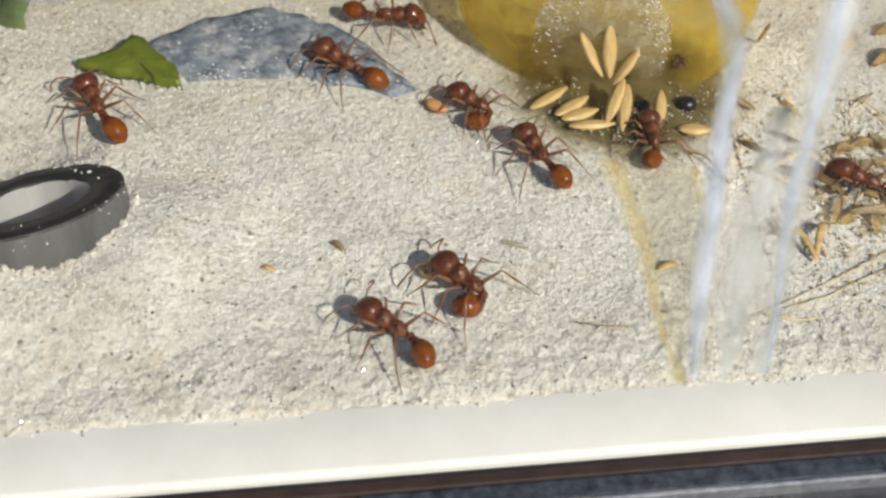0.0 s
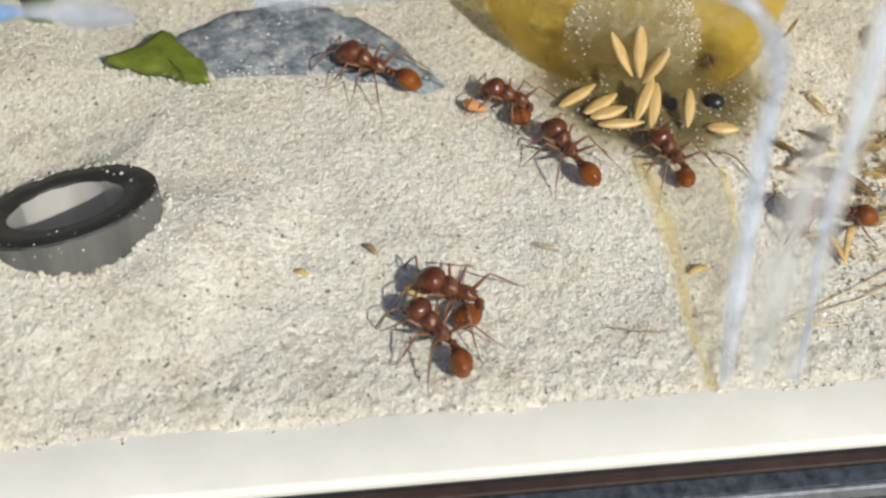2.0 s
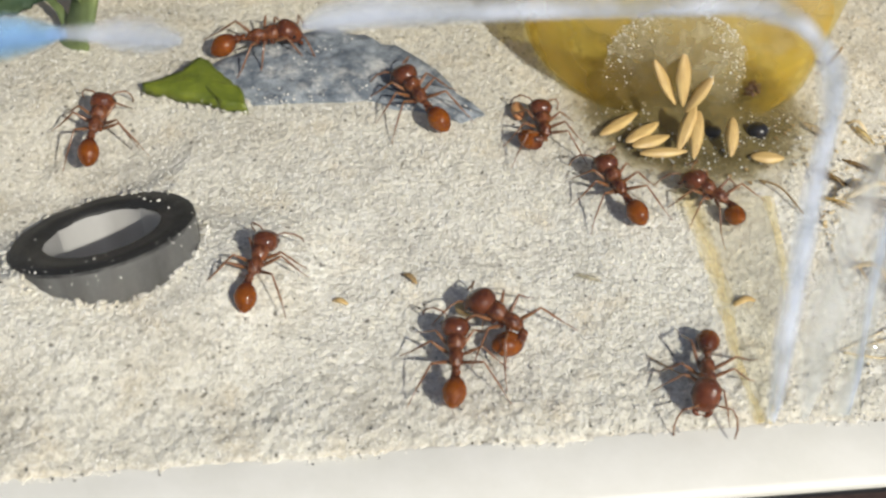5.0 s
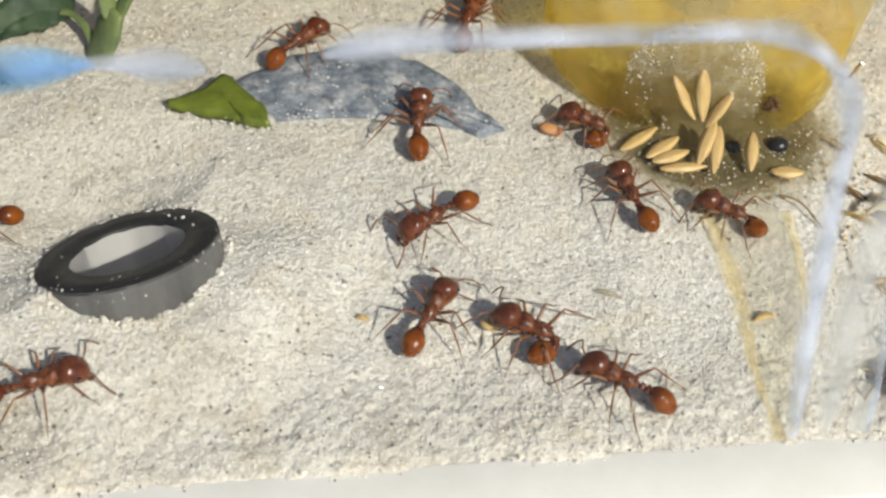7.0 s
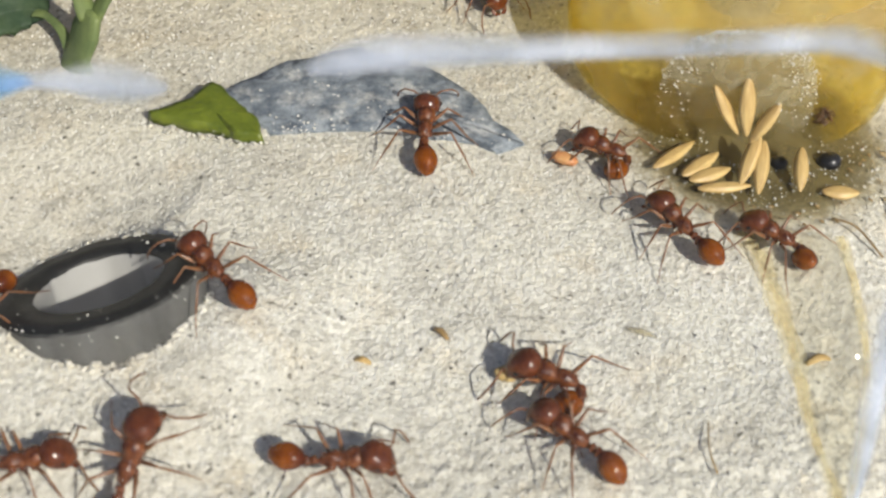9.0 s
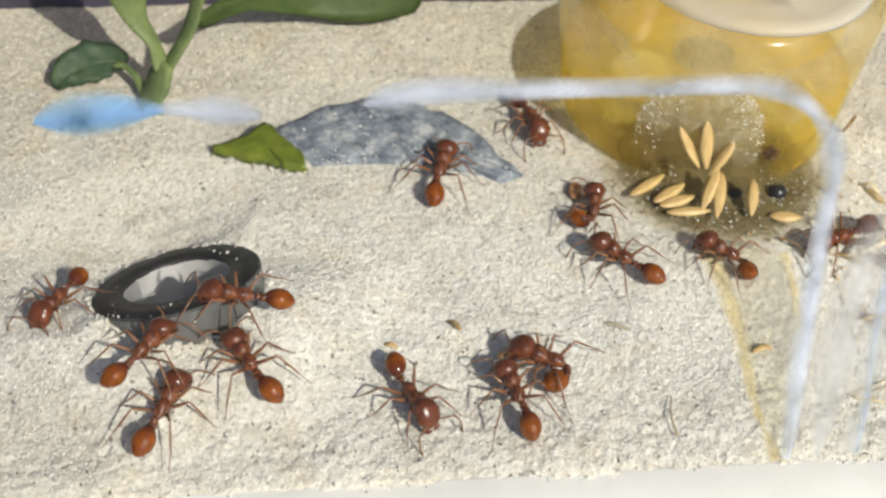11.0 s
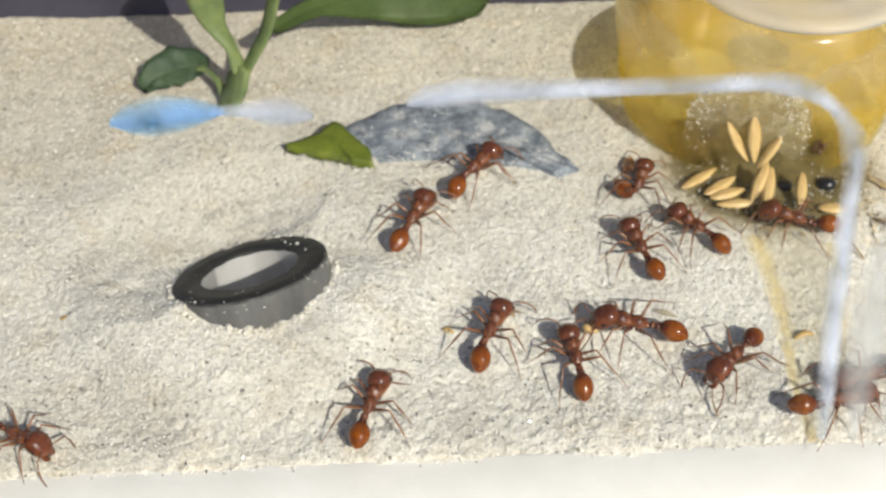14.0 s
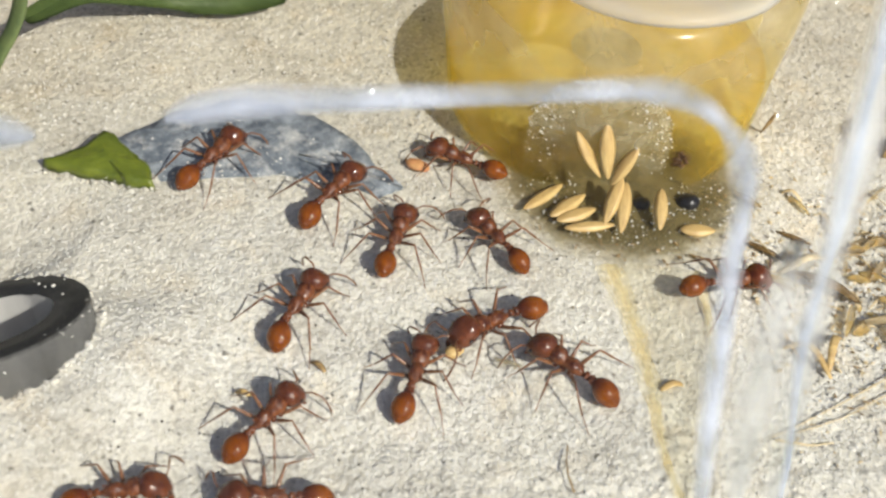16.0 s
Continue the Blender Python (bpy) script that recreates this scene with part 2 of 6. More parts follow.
SLATE = material("blue_grey_slate", (0.29, 0.325, 0.35), 0.8, noise_size=0.0014, dark=(0.062, 0.080, 0.105), bump=1.0, bump_size=0.0011, spread=0.4)


def dusted(m, colour, size, low, high):
    """Lays a pale dusting over a material in cloudy patches."""
    nt = m.node_tree
    p = nt.nodes["Principled BSDF"]
    src = p.inputs["Base Color"].links[0].from_socket
    co, tex, rmp, mx = nt.nodes.new("ShaderNodeTexCoord"), nt.nodes.new("ShaderNodeTexNoise"), nt.nodes.new("ShaderNodeValToRGB"), nt.nodes.new("ShaderNodeMix")
    tex.inputs["Scale"].default_value, tex.inputs["Detail"].default_value, tex.inputs["Roughness"].default_value = 1 / size, 9, 0.75
    rmp.color_ramp.elements[0].position, rmp.color_ramp.elements[1].position = low, high
    mx.data_type = "RGBA"
    mx.inputs[7].default_value = (*colour, 1)
    nt.links.new(co.outputs["Object"], tex.inputs["Vector"])
    nt.links.new(tex.outputs["Fac"], rmp.inputs[0])
    nt.links.new(rmp.outputs[0], mx.inputs[0])
    nt.links.new(src, mx.inputs[6])
    nt.links.new(mx.outputs[2], p.inputs["Base Color"])


def streaked(m, dark, light, size, stretch):
    """Cloudy streaks in the body colour of half-clear plastic."""
    nt = m.node_tree
    co, mp, tex, rmp = (nt.nodes.new(k) for k in ("ShaderNodeTexCoord", "ShaderNodeMapping", "ShaderNodeTexNoise", "ShaderNodeValToRGB"))
    mp.inputs["Scale"].default_value = stretch
    tex.inputs["Scale"].default_value, tex.inputs["Detail"].default_value = 1 / size, 6
    rmp.color_ramp.elements[0].position, rmp.color_ramp.elements[1].position = 0.38, 0.64
    rmp.color_ramp.elements[0].color, rmp.color_ramp.elements[1].color = (*dark, 1), (*light, 1)
    nt.links.new(co.outputs["Object"], mp.inputs[0])
    nt.links.new(mp.outputs[0], tex.inputs["Vector"])
    nt.links.new(tex.outputs["Fac"], rmp.inputs[0])
    for n in nt.nodes:
        if n.bl_idname in ("ShaderNodeBsdfDiffuse", "ShaderNodeBsdfTranslucent"):
            nt.links.new(rmp.outputs[0], n.inputs[0])


streaked(RING_SIDE, (0.10, 0.10, 0.097), (0.30, 0.30, 0.29), 0.0055, (1, 1, 0.25))
dusted(SLATE, (0.55, 0.55, 0.52), 0.0035, 0.52, 0.68)
LEAF = material("green_leaf", (0.135, 0.195, 0.060), 0.45, noise_size=0.0022, dark=(0.085, 0.135, 0.042), bump=0.4, bump_size=0.0007)
LEAF_CUT = material("cut_green_leaf", (0.150, 0.180, 0.012), 0.4, noise_size=0.0012, dark=(0.075, 0.105, 0.008), bump=0.5, bump_size=0.0005)
LEAF_DARK = material("dark_green_leaf", (0.115, 0.175, 0.085), 0.5, noise_size=0.002, dark=(0.055, 0.105, 0.065), bump=0.4, bump_size=0.001)
STEM = material("green_stem", (0.17, 0.215, 0.075), 0.5, noise_size=0.0018, dark=(0.085, 0.125, 0.05), bump=0.4, bump_size=0.0008)
LIQUID = see_through("amber_cup_wall", (0.80, 0.605, 0.16), 0.87, 0.15, grain=0.010, gloss=0.05, translucent=0.55, tint=(1.0, 0.965, 0.70), fade=((0, -0.0135, -0.0005), (1, 1, 1), 0.0085, 0.0040))
SYRUP = see_through("amber_syrup", (0.88, 0.65, 0.11), 0.58, 0.15, grain=0.006, gloss=0.05, translucent=0.55, tint=(1.0, 0.93, 0.50), fade=((0, -0.0135, 0.0), (1, 1, 1), 0.0095, 0.0045))
LID = see_through("white_lid", (0.74, 0.76, 0.77), 0.60, 0.3, gloss=0.04, translucent=0.2, tint=(0.99, 0.99, 0.98))
FOG = see_through("fogged_window", (0.76, 0.72, 0.52), 0.66, 0.25, grain=0.0010, gloss=0.10, translucent=0.3, tint=(0.98, 0.97, 0.93), fade=((0, 0, 0.0125), (0, 0, 1), 0.0045, 0.0095))
RESIDUE = see_through("dried_residue", (0.84, 0.76, 0.54), 0.80, 0.4, grain=0.006, gloss=0.03, translucent=0.4, tint=(1.0, 0.99, 0.96), fade=((0, 0, 0.0185), (0, 0, 1), 0.0055, 0.0120))
DROP = material("water_drop", (0.95, 0.94, 0.86), 0.08, transmit=0.45, ior=1.45, coat=0.8)
WET = see_through("syrup_puddle", (0.24, 0.195, 0.085), 0.42, 0.12, grain=0.0026, gloss=0.16, translucent=0.1, tint=(0.78, 0.72, 0.50), fade=((0.0240, 0.0208, 0), (1, 1, 0), 0.0076, 0.0096))
HUSK = material("straw_husk", (0.70, 0.52, 0.22), 0.42, noise_size=0.0006, dark=(0.36, 0.22, 0.075), bump=0.7, bump_size=0.0004, stretch=(0.18, 1, 1), spread=0.55)
DAMP = see_through("damp_sand", (0.45, 0.38, 0.22), 0.80, 0.3, grain=0.0016, gloss=0.05, translucent=0.1, tint=(0.93, 0.90, 0.80), fade=((0.0240, 0.0208, 0), (1, 1, 0), 0.0090, 0.0112))
HUSK_PALE = material("pale_chaff", (0.74, 0.63, 0.40), 0.55, noise_size=0.001, dark=(0.50, 0.38, 0.19), bump=0.4, bump_size=0.0004)
HULL = material("wet_brown_hull", (0.16, 0.075, 0.022), 0.25, noise_size=0.0006, dark=(0.05, 0.025, 0.01), coat=0.4)
HUSK_BROWN = material("brown_chaff", (0.42, 0.28, 0.11), 0.55, noise_size=0.001, dark=(0.14, 0.09, 0.04), bump=0.4, bump_size=0.0004)
FILM = see_through("dry_leaf_film", (0.82, 0.78, 0.62), 0.94, 0.3, grain=0.0, gloss=0.02, tint=(0.985, 0.975, 0.93))
FILM_EDGE = see_through("dry_leaf_edge", (0.66, 0.56, 0.32), 0.78, 0.3, grain=0.0012, gloss=0.08, translucent=0.2, tint=(1.0, 0.995, 0.965))
SEED_BLACK = material("black_seed", (0.012, 0.012, 0.014), 0.3, noise_size=0.0006)
CLEAR = see_through("clear_acrylic", (0.96, 0.97, 0.98), 0.994, 0.02, gloss=0.0015)
# whitish films that paint the gleam on the panels' edges
EDGE = see_through("edge_gleam_film", (0.88, 0.91, 0.96), 0.925, 0.3, grain=0.004, gloss=0.03, translucent=0.4)
EDGE_SIDE = see_through("side_gleam_film", (0.88, 0.91, 0.96), 0.950, 0.3, grain=0.004, gloss=0.01, translucent=0.4)
# thin whitish film, layered to paint haze
EDGE_HAZE = see_through("painted_haze_film", (0.92, 0.93, 0.93), 0.985, 0.3, grain=0.012, gloss=0.005, translucent=0.4)
# film whose blue stands in for the sky mirrored in the panel
SKY_GLINT = see_through("sky_glint_film", (0.66, 0.82, 0.97), 0.885, 0.3, grain=0.003, gloss=0.05, translucent=0.4)
CHITIN = material("red_brown_chitin", (0.200, 0.064, 0.019), 0.20, noise_size=0.0006, dark=(0.045, 0.010, 0.005), bump=1.0, bump_size=0.00026, ior=1.45, spread=0.35)
CHITIN_HEAD = material("red_head_chitin", (0.165, 0.046, 0.014), 0.16, noise_size=0.0009, dark=(0.045, 0.010, 0.005), bump=0.5, bump_size=0.00017, ior=1.45, spread=0.5)
GASTER = material("amber_gaster", (0.27, 0.072, 0.0015), 0.09, noise_size=0.0010, dark=(0.09, 0.018, 0.001), ior=1.42, spread=0.5)
LIMB = material("red_limb", (0.26, 0.115, 0.046), 0.28, noise_size=0.0008, dark=(0.10, 0.042, 0.018), coat=0.3)


def shaded_along_x(m, colour, x0, x1):
    """The base colour turns to another one along the thing's own x, as the banding of the abdomen does."""
    nt = m.node_tree
    p = nt.nodes["Principled BSDF"]
    src = p.inputs["Base Color"].links[0].from_socket
    co, sep, mr, mx = nt.nodes.new("ShaderNodeTexCoord"), nt.nodes.new("ShaderNodeSeparateXYZ"), nt.nodes.new("ShaderNodeMapRange"), nt.nodes.new("ShaderNodeMix")
    mr.inputs["From Min"].default_value, mr.inputs["From Max"].default_value = x0, x1
    mx.data_type = "RGBA"
    mx.inputs[7].default_value = (*colour, 1)
    nt.links.new(co.outputs["Object"], sep.inputs[0])
    nt.links.new(sep.outputs[0], mr.inputs["Value"])
    nt.links.new(mr.outputs[0], mx.inputs[0])
    nt.links.new(src, mx.inputs[6])
    nt.links.new(mx.outputs[2], p.inputs["Base Color"])


shaded_along_x(GASTER, (0.075, 0.014, 0.003), 0.0001, 0.0010)
# blue and white of the mirrored sky, streaked into the film's colour
streaked(SKY_GLINT, (0.36, 0.66, 0.95), (0.80, 0.90, 1.0), 0.006, (1, 1, 1))
FLAKE = see_through("golden_flake", (0.82, 0.65, 0.32), 0.44, 0.3, grain=0.0010, gloss=0.08, translucent=0.45, tint=(0.95, 0.85, 0.55))
ORANGE_HUSK = material("orange_husk", (0.62, 0.36, 0.14), 0.4, noise_size=0.0009, dark=(0.46, 0.15, 0.06), bump=0.5, bump_size=0.0004)
BLACK_EYE = material("black_eye", (0.01, 0.008, 0.008), 0.15)


# ---- mesh helpers ----
def part(name, bm, mat, parent=None, label="", smooth=True):
    me = bpy.data.meshes.new(name)
    bm.to_mesh(me)
    bm.free()
    me.materials.append(mat)
    if smooth:
        me.shade_smooth()
    ob = new(name, me)
    ob.parent = parent
    if label:
        ob["label"] = label
    return ob


def empty(name, at=(0, 0, 0)):
    ob = new(name)
    ob.empty_display_size = 0.002
    ob.location = at
    return ob


def add_box(bm, corners_low, z0, z1):
    """A slab over four ground corners (counter-clockwise)."""
    lo = [bm.verts.new((p[0], p[1], z0)) for p in corners_low]
    hi = [bm.verts.new((p[0], p[1], z1)) for p in corners_low]
    n = len(lo)
    bm.faces.new(hi)
    bm.faces.new(lo[::-1])
    for i in range(n):
        bm.faces.new((lo[i], lo[(i + 1) % n], hi[(i + 1) % n], hi[i]))


def bar(u0, u1, v0, v1):
    return [box_at(u0, v0), box_at(u1, v0), box_at(u1, v1), box_at(u0, v1)]


def bevelled(bm, width, segments=2):
    bmesh.ops.bevel(bm, geom=list(bm.edges), offset=width, segments=segments, affect="EDGES", profile=0.5)
    return bm


def tube(bm, points, radii, sides=7, flat=1.0, caps=True):
    """A tapered tube through points."""
    pts = [Vector(p) for p in points]
    rings = []
    for i, p in enumerate(pts):
        d = (pts[min(i + 1, len(pts) - 1)] - pts[max(i - 1, 0)]).normalized()
        a = d.cross(Vector((0, 0, 1)))
        if a.length < 0.1:
            a = d.cross(Vector((0, 1, 0)))
        a.normalize()
        b = a.cross(d)
        rings.append([bm.verts.new(p + radii[i] * (a * math.cos(2 * math.pi * k / sides) + b * flat * math.sin(2 * math.pi * k / sides))) for k in range(sides)])
    for r, s in zip(rings, rings[1:]):
        for k in range(sides):
            bm.faces.new((r[k], r[(k + 1) % sides], s[(k + 1) % sides], s[k]))
    if caps:
        bm.faces.new(rings[0][::-1])
        bm.faces.new(rings[-1])


def blob(bm, centre, size, shape=None, u=16, v=11):
    """An ellipsoid whose unit points pass through shape()."""
    geo = bmesh.ops.create_uvsphere(bm, u_segments=u, v_segments=v, radius=1.0)
    for w in geo["verts"]:
        p = w.co.copy()
        if shape:
            p = shape(p)
        w.co = Vector((p.x * size[0], p.y * size[1], p.z * size[2])) + Vector(centre)


def jagged(bm, much):
    """Breaks up the roundness of small grains."""
    for w in bm.verts:
        w.co += Vector((random.uniform(-much, much), random.uniform(-much, much), random.uniform(-much, much)))


def grow(points, steps=4):
    """A smooth curve through points."""
    pts = [Vector(p) for p in points]
    out = []
    for i in range(len(pts) - 1):
        a, b, c, d = pts[max(i - 1, 0)], pts[i], pts[i + 1], pts[min(i + 2, len(pts) - 1)]
        for k in range(steps):
            t = k / steps
            out.append(0.5 * ((2 * b) + (c - a) * t + (2 * a - 5 * b + 4 * c - d) * t * t + (3 * b - a - 3 * c + d) * t ** 3))
    return out + [pts[-1]]


# ---- the box: sand bed, rim, rails, walls ----
FRONT, BACK, LEFT, RIGHT = -0.0143, 0.0458, -0.0530, 0.0950
RING_C, RING_N, RING_R = Vector((-0.02221, 0.00237, 0.00180)), Vector((-0.221, 0.366, 0.902)).normalized(), 0.00675


def ground_height(x, y):
    """Small drifts of the sand bed."""
    h = 0.00036 * noise.noise(Vector((x * 130, y * 130, 0.3))) + 0.00011 * noise.noise(Vector((x * 600, y * 600, 1.7)))
    h += 0.00009 * noise.noise(Vector((x * 1700, y * 1700, 4.0))) + 0.00003 * noise.noise(Vector((x * 3900, y * 3900, 8.0)))
    v = -x * math.sin(LEAN) + y * math.cos(LEAN)
    near = max(0.0, min(1.0, (FRONT + 0.011 - v) / 0.008))
    h += near * (0.00016 * noise.noise(Vector((x * 1300, y * 1500, 6.0))) - 0.00022 * max(0.0, noise.noise(Vector((x * 700, y * 1100, 2.0)))))
    edge = max(0.0, (FRONT + 0.002 - v) / 0.002)
    h -= 0.0004 * edge * edge
    d = math.hypot(x - RING_C.x, y - RING_C.y)
    if d < 0.0190:
        k = min(1.0, max(0.0, (0.0180 - d) / 0.0090))
        k = k * k * (3 - 2 * k)
        h += 0.0022 * k * min(1.0, max(0.0, 0.55 - (y - RING_C.y) / 0.009))
        f = min(1.0, 0.0068 / max(d, 1e-6))
        face = RING_C.z - f * (RING_N.x * (x - RING_C.x) + RING_N.y * (y - RING_C.y)) / RING_N.z
        low = min(h, face - (0.00035 if d > 0.0050 else 0.0060) + 0.0004 * noise.noise(Vector((x * 500, y * 500, 3))))
        b = min(1.0, max(0.0, (0.0185 - d) / 0.0105))
        h += (low - h) * b * b * (3 - 2 * b)
    return h


def build_sand():
    nu, nv = 760, 330
    verts, faces = [], []
    for j in range(nv + 1):
        for i in range(nu + 1):
            u = LEFT + (RIGHT - LEFT) * i / nu
            wob = 0.0007 * noise.noise(Vector((u * 500, 0, 7))) + 0.0004 * noise.noise(Vector((u * 1600, 3, 7)))
            v = FRONT - 0.0004 + wob * (1 - j / nv) + (BACK - FRONT + 0.0004) * j / nv
            p = box_at(u, v)
            z = ground_height(p.x, p.y)
            if j == 0:
                z = -0.0055
            verts.append((p.x, p.y, z))
    w = nu + 1
    for j in range(nv):
        for i in range(nu):
            faces.append((j * w + i, j * w + i + 1, (j + 1) * w + i + 1, (j + 1) * w + i))
    me = bpy.data.meshes.new("sand")
    me.from_pydata(verts, [], faces)
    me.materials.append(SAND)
    me.shade_smooth()
    ob = new("sand", me)
    tagged(ob, "pale grey-beige fine sand bed with dark specks", "sand", kind="structure")


build_sand()


def build_grains():
    """Loose grains on the bed, too many to count."""
    for name, count, mat, lo, hi, label in (("sand_grains", 42000, GRAIN, 0.00004, 0.00014, "loose pale glassy sand grains on the bed"), ("dark_grains", 900, DARK_GRAIN, 0.00004, 0.00015, "scattered dark mineral specks on the sand")):
        verts, faces = [], []
        for _ in range(count):
            u = random.uniform(-0.050, 0.062)
            v = FRONT - 0.0006 + (BACK - FRONT) * random.random() ** (1.35 if name == "sand_grains" else 2.2)
            p = box_at(u, v)
            s = random.uniform(lo, hi)
            z = ground_height(p.x, p.y) + s * 0.25
            base = len(verts)
            turn = Euler((random.uniform(0, 6), random.uniform(0, 6), random.uniform(0, 6))).to_matrix()
            for q in ((1, 0, 0), (-1, 0, 0), (0, 0.8, 0), (0, -0.8, 0), (0, 0, 0.7), (0, 0, -0.7)):
                k = turn @ Vector(q) * s * random.uniform(0.75, 1.2)
                verts.append((p.x + k.x, p.y + k.y, z + k.z))
            for a, b, c in ((0, 2, 4), (2, 1, 4), (1, 3, 4), (3, 0, 4), (2, 0, 5), (1, 2, 5), (3, 1, 5), (0, 3, 5)):
                faces.append((base + a, base + b, base + c))
        me = bpy.data.meshes.new(name)
        me.from_pydata(verts, [], faces)
        me.materials.append(mat)
        tagged(new(name, me), label, "sand grains", kind="stuff")


build_grains()


def setting(name, bm, mat, label, category, smooth=False):
    return tagged(part(name, bm, mat, None, "", smooth), label, category, kind="structure")


bm = bmesh.new()
add_box(bm, bar(LEFT - 0.3, RIGHT + 0.3, -0.4, 0.4), -0.030, -0.020)
setting("table", bm, TABLE, "dark smooth table top under the box", "table")
bm = bmesh.new()
add_box(bm, bar(LEFT, RIGHT, FRONT + 0.0006, BACK), -0.019, -0.0060)
setting("floor", bm, WHITE_RIM, "white plastic tray floor under the sand", "tray floor")
bm = bmesh.new()
add_box(bm, bar(LEFT, RIGHT, FRONT - 0.0050, FRONT + 0.0004), -0.016, -0.0005)
setting("trim_front", bevelled(bm, 0.0005, 3), WHITE_RIM, "smooth white plastic rim along the sand bed", "rim", True)
bm = bmesh.new()
add_box(bm, bar(LEFT - 0.01, RIGHT, FRONT - 0.0055, FRONT - 0.0051), -0.016, -0.0012)
setting("seal_front", bm, BLACK_RAIL, "thin black seal beside the white rim", "seal")
bm = bmesh.new()
add_box(bm, bar(LEFT - 0.01, RIGHT, FRONT - 0.0064, FRONT - 0.0055), -0.016, -0.0009)
setting("seal_brown", bevelled(bm, 0.00015), RUST, "brown rubber strip along the rim", "seal")
bm = bmesh.new()
add_box(bm, bar(-0.0005, RIGHT, FRONT - 0.0080, FRONT - 0.0064), -0.016, -0.0010)
setting("rail_front", bevelled(bm, 0.0002), STEEL, "dusty blue-grey metal rail in front of the box", "rail")
bm = bmesh.new()
add_box(bm, bar(-0.0005, RIGHT, FRONT - 0.0084, FRONT - 0.0080), -0.016, -0.0008)
setting("rail_edge", bevelled(bm, 0.00015), BRIGHT, "bright edge of the metal rail", "rail")
bm = bmesh.new()
add_box(bm, bar(LEFT - 0.01, -0.0006, FRONT - 0.0084, FRONT - 0.0064), -0.016, -0.0022)
add_box(bm, bar(LEFT - 0.01, RIGHT, FRONT - 0.0240, FRONT - 0.0084), -0.019, -0.0020)
setting("base_front", bm, BLACK_RAIL, "black plastic base below the metal rail", "base")
bm = bmesh.new()
add_box(bm, bar(LEFT - 0.01, RIGHT, BACK, BACK + 0.003), -0.019, 0.045)
setting("wall_back", bm, BACK_WALL, "dark bluish back wall of the box", "wall")
bm = bmesh.new()
add_box(bm, bar(LEFT - 0.0022, LEFT, FRONT - 0.0062, BACK), -0.019, 0.042)
setting("wall_left", bm, CLEAR, "clear acrylic side wall of the box", "wall").visible_shadow = False
bm = bmesh.new()
add_box(bm, bar(-0.0470, -0.0421, FRONT - 0.0052, FRONT - 0.0020), -0.0005, 0.032)
setting("corner_post", bevelled(bm, 0.0005), BLACK_RAIL, "dark grey corner post of the box", "post")


# ---- clear front panels with their bright edges ----
def pane_at(u, z):
    return box_at(u, FRONT + 0.15 * z, z)


def extruded_outline(pts, thick):
    bm = bmesh.new()
    off = box_at(0, thick) - box_at(0, 0)
    a = [bm.verts.new(p) for p in pts]
    b = [bm.verts.new(p + off) for p in pts]
    bm.faces.new(a)
    bm.faces.new(b[::-1])
    for i in range(len(pts)):
        j = (i + 1) % len(pts)
        bm.faces.new((a[j], a[i], b[i], b[j]))
    return bm


TOP = 0.0312
panel = empty("front_panel")
tagged(panel, "clear acrylic front panel with rounded bright upper corner", "panel")
CR, CU = 0.0070, 0.0212
corner = [pane_at(CU - CR + CR * math.sin(a), TOP - CR + CR * math.cos(a)) for a in [radians(k * 9) for k in range(11)]]
outline = [pane_at(LEFT, 0.0), pane_at(0.0230, 0.0)] + [p for p in corner[::-1]] + [pane_at(LEFT, TOP)]
p_ = part("pane", extruded_outline(outline, 0.0008), CLEAR, panel, smooth=False)
p_.visible_shadow = False
FACING = box_at(0, -1) - box_at(0, 0)


def edge_strip(points, widths, name, mat, parent, label):
    """Paints gleam or haze along a panel's rounded edge: nested strips, thickest in the middle."""
    g = [Vector(p) for p in points]
    bm = bmesh.new()
    below = None
    for layer, share in enumerate((1.0, 0.86, 0.72, 0.58, 0.44, 0.30, 0.16)):
        rows = []
        for i, p in enumerate(g):
            d = (g[min(i + 1, len(g) - 1)] - g[max(i - 1, 0)]).normalized()
            s = d.cross(FACING).normalized() * widths[i] * share * (1 + 0.18 * noise.noise(p * 260 + Vector((layer, 0, 0))))
            o = FACING * (0.0001 + 0.00007 * layer)
            rows.append((bm.verts.new(p - s + o), bm.verts.new(p + o + FACING * 0.00004), bm.verts.new(p + s + o)))
        for a, c in zip(rows, rows[1:]):
            for k in (0, 1):
                bm.faces.new((a[k], a[k + 1], c[k + 1], c[k]))
        if below:
            for k in (0, 1):
                bm.faces.new((below[k], below[k + 1], rows[-1][k + 1], rows[-1][k]))
        below = rows[-1]
    ob = part(name, bm, mat, parent, label)
    ob.visible_shadow = False
    return ob


# the front panel's edge, its gleam laid on as whitish strips
run = [pane_at(-0.0080, TOP - 0.0006), pane_at(-0.0066, TOP - 0.0003), pane_at(-0.0045, TOP), pane_at(0.000, TOP), pane_at(0.005, TOP), pane_at(0.0100, TOP)] + corner + [pane_at(0.0214, 0.020), pane_at(0.0218, 0.014), pane_at(0.0223, 0.008), pane_at(0.0228, 0.003), pane_at(0.0230, 0.0003)]
wid = [0.0002, 0.0010, 0.0011, 0.0009, 0.0008, 0.0008] + [0.0008 + 0.0002 * math.sin(k) for k in range(11)] + [0.0008, 0.0009, 0.0008, 0.0007, 0.0004]
